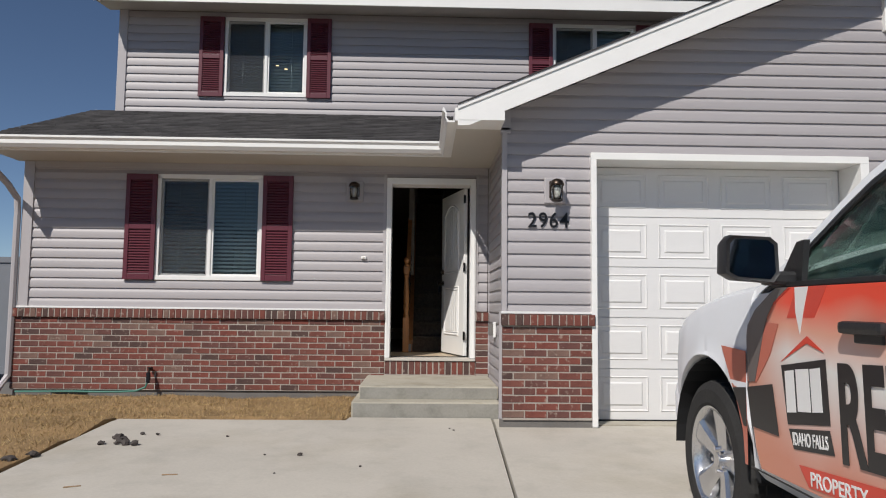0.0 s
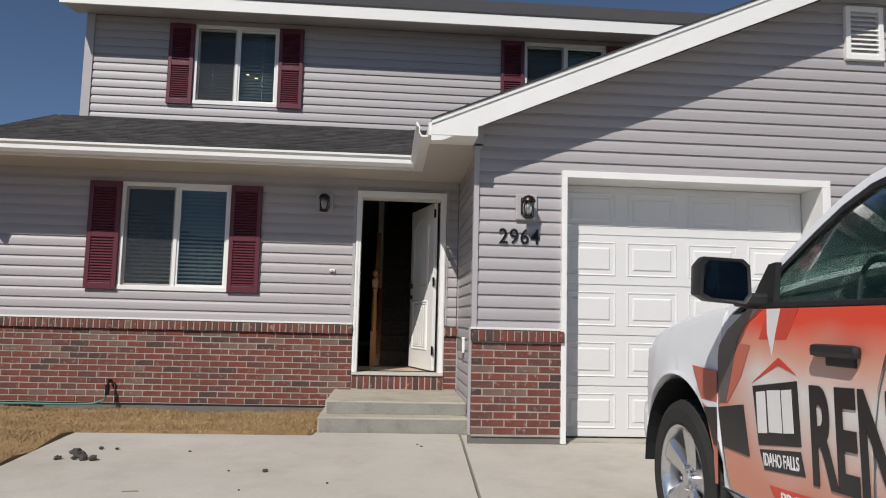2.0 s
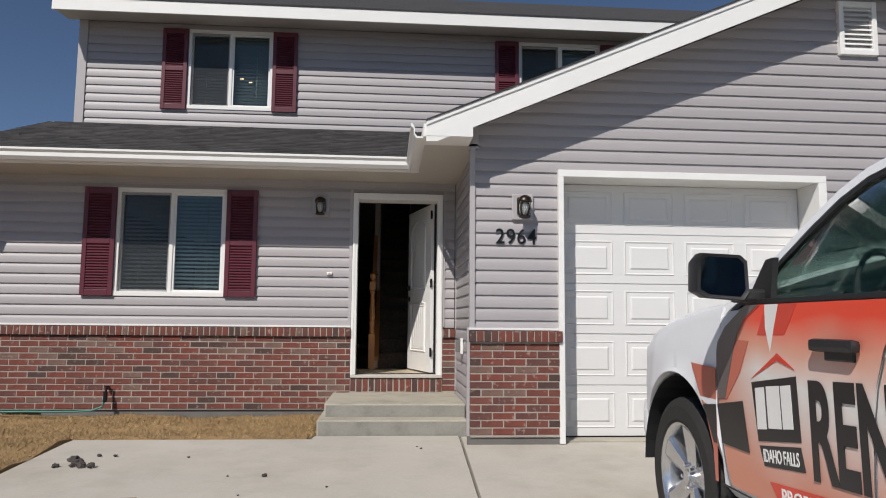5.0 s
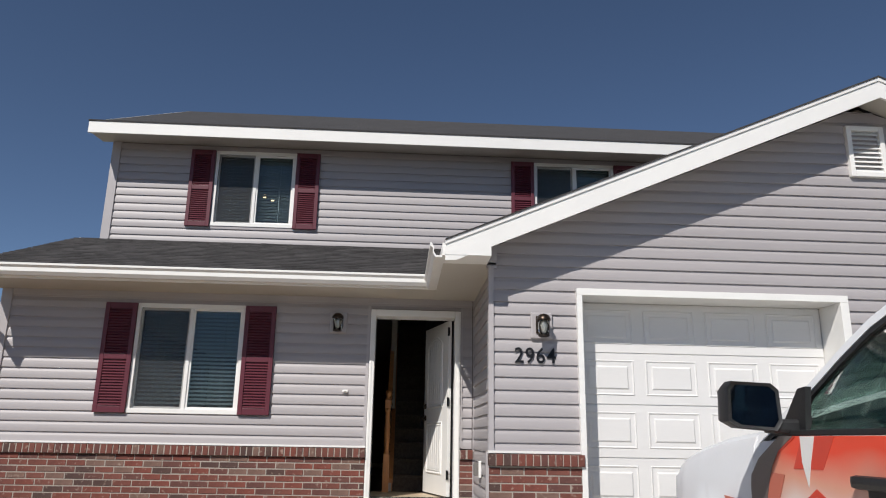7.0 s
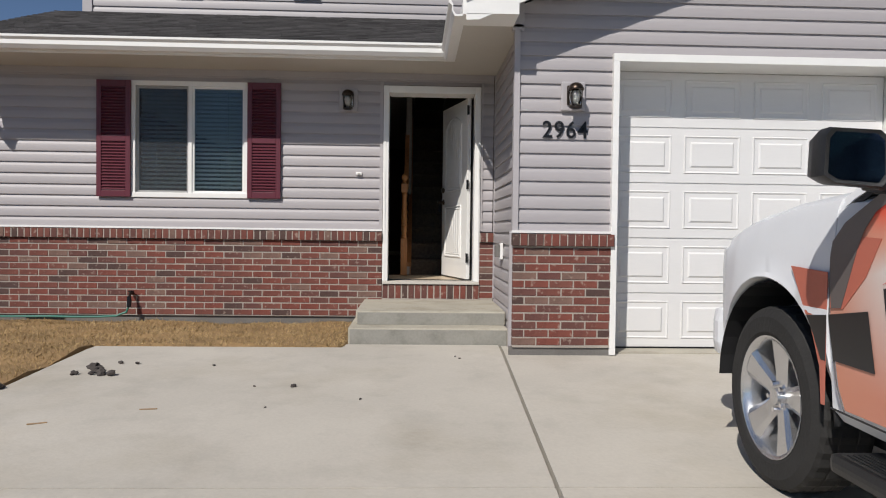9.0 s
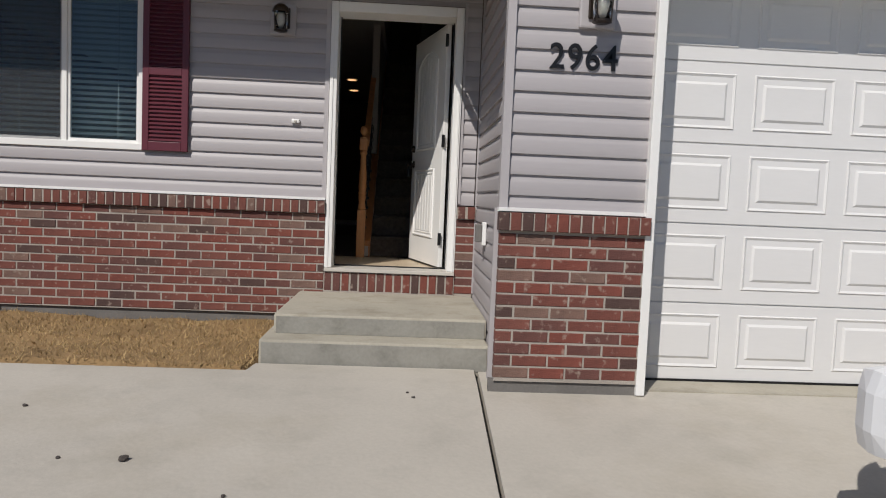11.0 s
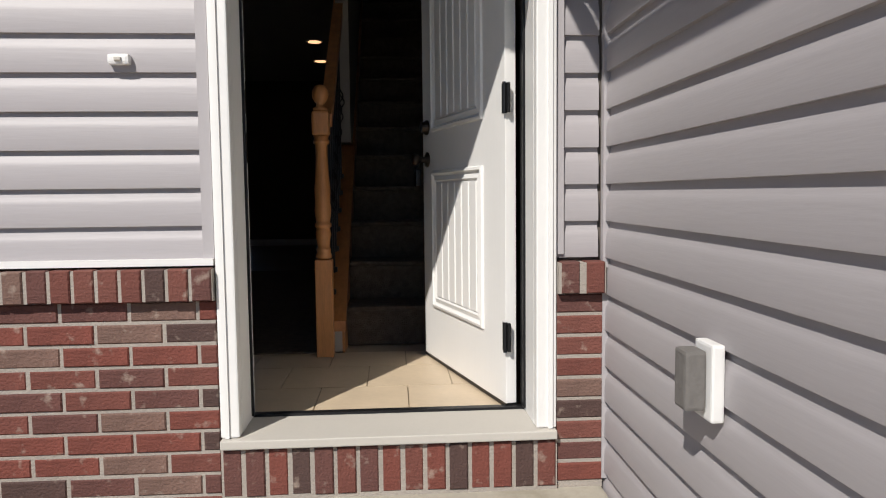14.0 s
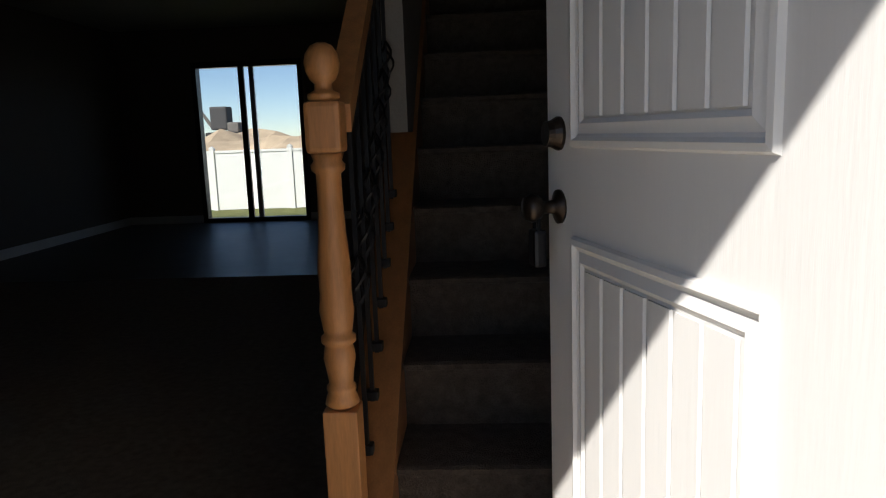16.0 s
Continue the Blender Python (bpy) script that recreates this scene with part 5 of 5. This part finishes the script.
for flip in (False, True):
    for pts in ([(1.785, 1.165), (2.56, 1.165), (2.5, 1.33), (2.335, 1.44), (2.19, 1.527), (2.05, 1.58), (1.86, 1.61), (1.78, 1.62)], [(0.5, 1.165), (1.69, 1.165), (1.68, 1.63), (0.75, 1.635), (0.6, 1.59)]):
        bm = bmesh.new()
        bm.faces.new([bm.verts.new((2 * MIDX - side_x(z) - 0.018 if flip else side_x(z) + 0.018, y, z)) for y, z in pts])
        bmesh.ops.solidify(bm, geom=bm.faces[:], thickness=0.005)
        p = part("side_window", bm, TRUCKGLASS, truck, "greenish side glass")
        p.visible_shadow = False
    bm = bmesh.new()
    ring = []
    for z in (1.15, 1.65):
        for d in (0.0, 0.04):
            x = side_x(z) + d
            ring += [(2 * MIDX - x if flip else x, y, z) for y in (1.695, 1.778)]
    vs = [bm.verts.new(p) for p in ring]
    for f in ((0, 1, 5, 4), (2, 6, 7, 3), (0, 4, 6, 2), (1, 3, 7, 5), (0, 2, 3, 1), (4, 5, 7, 6)):
        bm.faces.new([vs[k] for k in f])
    part("door_pillar", bm, TRUCKWHITE, truck)
    a, b = (TX - 0.006, TX + 0.04) if not flip else (2 * MIDX - TX - 0.04, 2 * MIDX - TX + 0.006)
    part("belt_moulding", boxm(a, b, 0.45, 2.66, 1.15, 1.172, bevel=0.004), PLASTIC, truck)
# mirror sail, mirror
for s in (1, -1):
    def mx(x):
        return x if s == 1 else 2 * MIDX - x
    bm = bmesh.new()
    prism(bm, [(2.7, 1.165), (2.5, 1.165), (2.47, 1.34), (2.53, 1.335)], "x", *sorted((mx(TX + 0.035), mx(TX + 0.06))))
    part("mirror_sail", bm, PLASTIC, truck)
    bm = bmesh.new()
    back = [(TX - 0.263, 1.2), (TX - 0.258, 1.335), (TX - 0.235, 1.362), (TX - 0.07, 1.356), (TX - 0.04, 1.33), (TX - 0.035, 1.2), (TX - 0.06, 1.165), (TX - 0.22, 1.176)]
    cx, cz = TX - 0.14, 1.265
    rows = [[bm.verts.new((mx(cx + (x - cx) * k), y, cz + (z - cz) * k)) for x, z in back] for y, k in ((2.535, 0.9), (2.53, 0.97), (2.545, 1.0), (2.6, 0.99), (2.65, 0.88), (2.68, 0.6))]
    for a, b in zip(rows, rows[1:]):
        for i in range(len(a)):
            j = (i + 1) % len(a)
            bm.faces.new((a[i], a[j], b[j], b[i]))
    bm.faces.new(rows[0])
    bm.faces.new(rows[-1])
    mir = part("door_mirror", bm, PLASTIC, truck, "black door mirror", smooth=True)
    mir.data.set_sharp_from_angle(angle=radians(50))
    bm = bmesh.new()
    bm.faces.new([bm.verts.new((mx(cx + (x - cx) * 0.84), 2.5335, cz + (z - cz) * 0.84)) for x, z in back])
    part("mirror_glass", bm, MIRRORED, mir)
    part("mirror_arm", boxm(*sorted((mx(TX - 0.07), mx(TX + 0.05))), 2.54, 2.64, 1.158, 1.215, bevel=0.015), PLASTIC, mir)
# cabin
part("dashboard", boxm(TX + 0.12, TX + TW - 0.12, 2.3, 2.8, 0.85, 1.17, bevel=0.05), CABIN, truck)
bm = bmesh.new()
pts = [(TX + 0.5 + 0.19 * math.cos(a), 2.15 + 0.07 * math.sin(a), 1.1 + 0.18 * math.sin(a)) for a in [2 * math.pi * k / 24 for k in range(25)]]
tube(bm, pts, 0.016, 6)
tube(bm, [(TX + 0.32, 2.15, 1.1), (TX + 0.68, 2.15, 1.1)], 0.02, 6)
part("steering_wheel", bm, CABIN, truck)
for x in (TX + 0.25, TX + 1.15):
    part("car_seat", boxm(x, x + 0.55, 1.25, 1.42, 0.6, 1.3, bevel=0.06), CABIN, truck)
    part("headrest", boxm(x + 0.15, x + 0.4, 1.27, 1.38, 1.31, 1.5, bevel=0.05), CABIN, truck)
part("rear_mirror", boxm(MIDX - 0.12, MIDX + 0.12, 2.15, 2.19, 1.46, 1.53, bevel=0.015), PLASTIC, truck)
# seams, handle, step
for pts in ([(1.66, 1.15), (1.7, 1.08), (1.76, 0.99), (1.8, 0.88), (1.82, 0.78), (1.835, 0.6), (1.84, 0.36)], [(2.89, 0.93), (2.89, 0.9), (2.892, 0.7), (2.86, 0.56), (2.83, 0.45), (2.78, 0.36)], [(0.5, 1.14), (0.52, 0.8), (0.62, 0.5)]):
    bm = bmesh.new()
    tube(bm, [(TX - 0.0165, y, z) for y, z in pts], 0.0025, 6)
    part("door_seam", bm, STRIPE, truck)
bm = bmesh.new()
tube(bm, [(TX - 0.02, 2.86, 0.36), (TX - 0.02, 1.9, 0.345), (TX - 0.02, 0.5, 0.31)], 0.004, 6)
part("door_seam", bm, PLASTIC, truck)
hd = part("door_handle", boxm(TX - 0.06, TX - 0.022, 1.86, 2.105, 0.975, 1.02, bevel=0.018), PLASTIC, truck, "black door handle")
# black block stands in for the shadow in the cup below the handle
part("handle_cup_shade", boxm(TX - 0.026, TX - 0.008, 1.9, 2.06, 0.945, 1.015, bevel=0.006), PLASTIC, truck)
part("running_board", boxm(TX - 0.1, TX + 0.12, 0.5, 2.74, 0.16, 0.235, bevel=0.03), PLASTIC, truck, "black plastic running board")
for k in range(6):
    part("board_rib", boxm(TX - 0.085 + k * 0.02, TX - 0.077 + k * 0.02, 0.6, 2.68, 0.234, 0.239), PLASTIC, truck)
part("front_bumper", boxm(TX + 0.16, TX + TW - 0.16, 4.2, 4.42, 0.3, 0.6, bevel=0.09), TRUCKWHITE, truck, "white painted front bumper")
part("grille", boxm(TX + 0.5, TX + TW - 0.5, 4.4, 4.44, 0.62, 0.86, bevel=0.015), PLASTIC, truck)
for x in (TX + 0.27, TX + TW - 0.49):
    part("headlight", boxm(x, x + 0.22, 4.2, 4.37, 0.68, 0.84, bevel=0.05), CHROME, truck)
part("underbody", boxm(TX + 0.3, TX + TW - 0.3, -1.5, 4.1, 0.15, 0.45), PLASTIC, truck)


def wheel(x, y, s):
    R, r, hz = TR, 0.272, gz(y) + TR - 0.004
    w = part("wheel", boxm(x + s * 0.11 - 0.02, x + s * 0.11 + 0.02, y - 0.06, y + 0.06, hz - 0.06, hz + 0.06), PLASTIC, truck)
    bm = bmesh.new()
    prof = [(r, 0.0), (r + 0.02, -0.012), (R - 0.05, -0.012), (R - 0.012, 0.008), (R, 0.03), (R, 0.075), (R - 0.008, 0.078), (R - 0.008, 0.088), (R, 0.091), (R, 0.15), (R - 0.008, 0.153), (R - 0.008, 0.163), (R, 0.166), (R, 0.21), (R - 0.02, 0.24), (r, 0.24)]
    n = 72
    rings = []
    for i in range(n):
        a = 2 * math.pi * i / n
        rings.append([bm.verts.new((x + s * h, y + (q - (0.007 if q > R - 0.004 and i % 2 else 0)) * math.cos(a), hz + (q - (0.007 if q > R - 0.004 and i % 2 else 0)) * math.sin(a))) for q, h in prof])
    for i in range(n):
        a, b = rings[i], rings[(i + 1) % n]
        for k in range(len(prof) - 1):
            bm.faces.new((a[k], a[k + 1], b[k + 1], b[k]))
    part("tyre", bm, RUBBER, w, "black ribbed tyre")
    bm = bmesh.new()
    prof = [(r + 0.004, -0.006), (r - 0.014, 0.0), (r - 0.02, 0.04), (r - 0.045, 0.12), (r - 0.05, 0.22)]
    rings = [[bm.verts.new((x + s * h, y + q * math.cos(2 * math.pi * i / 40), hz + q * math.sin(2 * math.pi * i / 40))) for q, h in prof] for i in range(40)]
    for i in range(40):
        a, b = rings[i], rings[(i + 1) % 40]
        for k in range(len(prof) - 1):
            bm.faces.new((a[k], a[k + 1], b[k + 1], b[k]))
    rim = part("rim", bm, ALLOY, w, "bright alloy rim", smooth=True)
    for k in range(5):
        bm = bmesh.new()
        c = []
        for q, hw, h in ((0.03, 0.045, 0.04), (0.11, 0.05, 0.03), (0.19, 0.064, 0.016), (r - 0.008, 0.088, 0.004)):
            c.append((q, hw, h))
        top = [[bm.verts.new((x + s * (h + (0.0 if abs(t) < 1 else 0.014)), q, t * hw)) for t in (-1, -0.6, 0.6, 1)] for q, hw, h in c]
        bot = [[bm.verts.new((x + s * (h + 0.05), q, t * hw)) for t in (-1, -0.6, 0.6, 1)] for q, hw, h in c]
        for i in range(3):
            for j in range(3):
                bm.faces.new((top[i][j], top[i][j + 1], top[i + 1][j + 1], top[i + 1][j]))
            for j in (0, 3):
                bm.faces.new((top[i][j], top[i + 1][j], bot[i + 1][j], bot[i][j]))
        rot = Matrix.Translation((0, y, hz)) @ Matrix.Rotation(k * 2 * math.pi / 5 + 0.5, 4, "X")
        bm.transform(rot)
        part("spoke", bm, ALLOY, w)
        bm = bmesh.new()
        lathe(bm, [(0.011, s * 0.0), (0.011, s * 0.03)], 8, 0, 0, "x")
        a = k * 2 * math.pi / 5 + 0.5 + 0.63
        bm.transform(Matrix.Translation((x + s * 0.02, y + 0.06 * math.cos(a), hz + 0.06 * math.sin(a))))
        part("wheel_nut", bm, CHROME, w)
    bm = bmesh.new()
    lathe(bm, [(0.0, x + s * 0.016), (0.036, x + s * 0.018), (0.042, x + s * 0.05)], 20, y, hz, "x")
    part("hub_cap", bm, ALLOY, w)
    bm = bmesh.new()
    lathe(bm, [(0.16, x + s * 0.11), (0.16, x + s * 0.125)], 24, y, hz, "x")
    part("brake_disc", bm, STEEL, w)


for wy in (WY, RWY):
    wheel(TX + 0.02, wy, 1)
    wheel(TX + TW - 0.02, wy, -1)
for wy in (WY, RWY):
    hz = gz(wy) + TR
    for s in (0, 1):
        bm = bmesh.new()
        x0, x1 = (TX + 0.01, TX + 0.3) if s == 0 else (TX + TW - 0.3, TX + TW - 0.01)
        n = 16
        for k in range(n):
            a, b = math.pi * k / n, math.pi * (k + 1) / n
            q = [(wy + 0.515 * math.cos(t), hz + 0.515 * math.sin(t)) for t in (a, b)]
            bm.faces.new([bm.verts.new(v) for v in ((x0, *q[0]), (x1, *q[0]), (x1, *q[1]), (x0, *q[1]))])
        part("wheel_housing", bm, PLASTIC, truck)

# printed wrap on the driver's side
PX = TX - 0.016


def decal(name, pts, material, lift=0.0, label=""):
    bm = bmesh.new()
    prism(bm, pts, "x", PX - lift - 0.0015, PX - lift)
    return part(name, bm, material, truck, label)


decal("door_wrap", [(1.85, 0.37), (2.775, 0.37), (2.82, 0.45), (2.882, 0.7), (2.88, 0.98), (2.79, 1.06), (2.65, 1.13), (2.6, 1.148), (1.67, 1.148), (1.71, 1.08), (1.77, 0.99), (1.81, 0.88), (1.83, 0.78), (1.845, 0.6)], WRAP, 0.0, "red fading to white print on the door")
decal("door_wrap", [(0.56, 0.37), (1.83, 0.37), (1.825, 0.6), (1.81, 0.78), (1.79, 0.88), (1.75, 0.99), (1.69, 1.08), (1.65, 1.148), (0.51, 1.148)], WRAP, 0.0, "red fading to white print on the rear door")
decal("print_square", [(2.9, 0.36), (2.925, 0.36), (2.94, 0.5), (2.985, 0.6), (3.03, 0.69), (2.9, 0.7)], PRINTSALMON, 0.004)
decal("print_square", [(3.045, 0.69), (3.165, 0.88), (2.9, 0.868), (2.9, 0.705)], PRINTSALMON, 0.004, "salmon printed square on the fender")
decal("print_square", [(2.84, 1.012), (2.59, 0.998), (2.67, 0.863), (2.8, 0.737), (2.882, 0.733), (2.882, 0.95)], PRINTSALMON, 0.003)
decal("print_square", [(2.52, 1.024), (2.44, 1.147), (2.224, 1.147), (2.315, 1.028)], PRINTRED, 0.0015)
decal("print_square", [(2.66, 1.064), (2.486, 1.147), (2.58, 1.147)], PRINTRED, 0.003)
decal("print_spike", [(2.42, 0.96), (2.45, 1.05), (2.45, 1.147), (2.35, 1.147), (2.39, 1.05)], PRINTWHITE, 0.003, "pale pointed print")
decal("print_stripe", [(2.882, 0.94), (2.87, 0.985), (2.794, 1.055), (2.642, 1.13), (2.6, 1.148), (2.5, 1.148), (2.62, 1.09), (2.68, 1.03), (2.72, 0.96), (2.76, 0.86), (2.81, 0.74), (2.87, 0.733), (2.88, 0.8)], STRIPE, 0.005, "grey curved stripe")
decal("print_band", [(2.605, 0.537), (2.85, 0.54), (2.886, 0.7), (2.886, 0.708), (2.652, 0.745)], INK, 0.005, "black printed block")
decal("print_band", [(2.9, 0.53), (2.93, 0.53), (2.985, 0.62), (3.04, 0.69), (2.9, 0.705)], INK, 0.006, "black printed block")
decal("print_roof_mark", [(2.58, 0.843), (2.37, 0.957), (2.253, 0.9), (2.375, 0.928)], PRINTRED, 0.003, "red roof-shaped mark")
decal("logo_block", [(2.575, 0.83), (2.247, 0.877), (2.227, 0.64), (2.532, 0.598)], INK, 0.003, "black logo block with white bars")
for a, w in ((2.46, 0.07), (2.35, 0.095), (2.27, 0.07)):
    k = (2.53 - a) * 0.14
    decal("logo_bar", [(a, 0.645 + k), (a + w, 0.635 + k), (a + w + 0.012, 0.8 + k * 0.9), (a + 0.012, 0.81 + k * 0.9)], PRINTWHITE, 0.006)
decal("place_block", [(2.525, 0.582), (2.232, 0.622), (2.205, 0.537), (2.49, 0.508)], INK, 0.003, "black name block")
side_m = Matrix(((0, 0, -1, PX - 0.006), (-1, 0, 0, 0), (0, 1, 0, 0), (0, 0, 0, 1)))


def on_side(y, z, tilt=0.0):
    return Matrix.Translation((0, y, z)) @ side_m @ Matrix.Rotation(radians(tilt), 4, "Z")


words("print_word", "IDAHO FALLS", 0.07, on_side(2.492, 0.525, 6), PRINTWHITE, truck, 0.0008, widen=0.6, bold=0.001)
words("print_word", "RENT", 0.47, on_side(2.165, 0.535, 2.5), INK, truck, 0.0008, widen=0.52, bold=0.014)
decal("print_red_bar", [(1.3, 0.43), (2.385, 0.385), (2.455, 0.455), (1.3, 0.53)], PRINTRED, 0.003)
words("print_word", "PROPERTY", 0.075, on_side(2.37, 0.395, 3), PRINTWHITE, truck, 0.0008, bold=0.001)
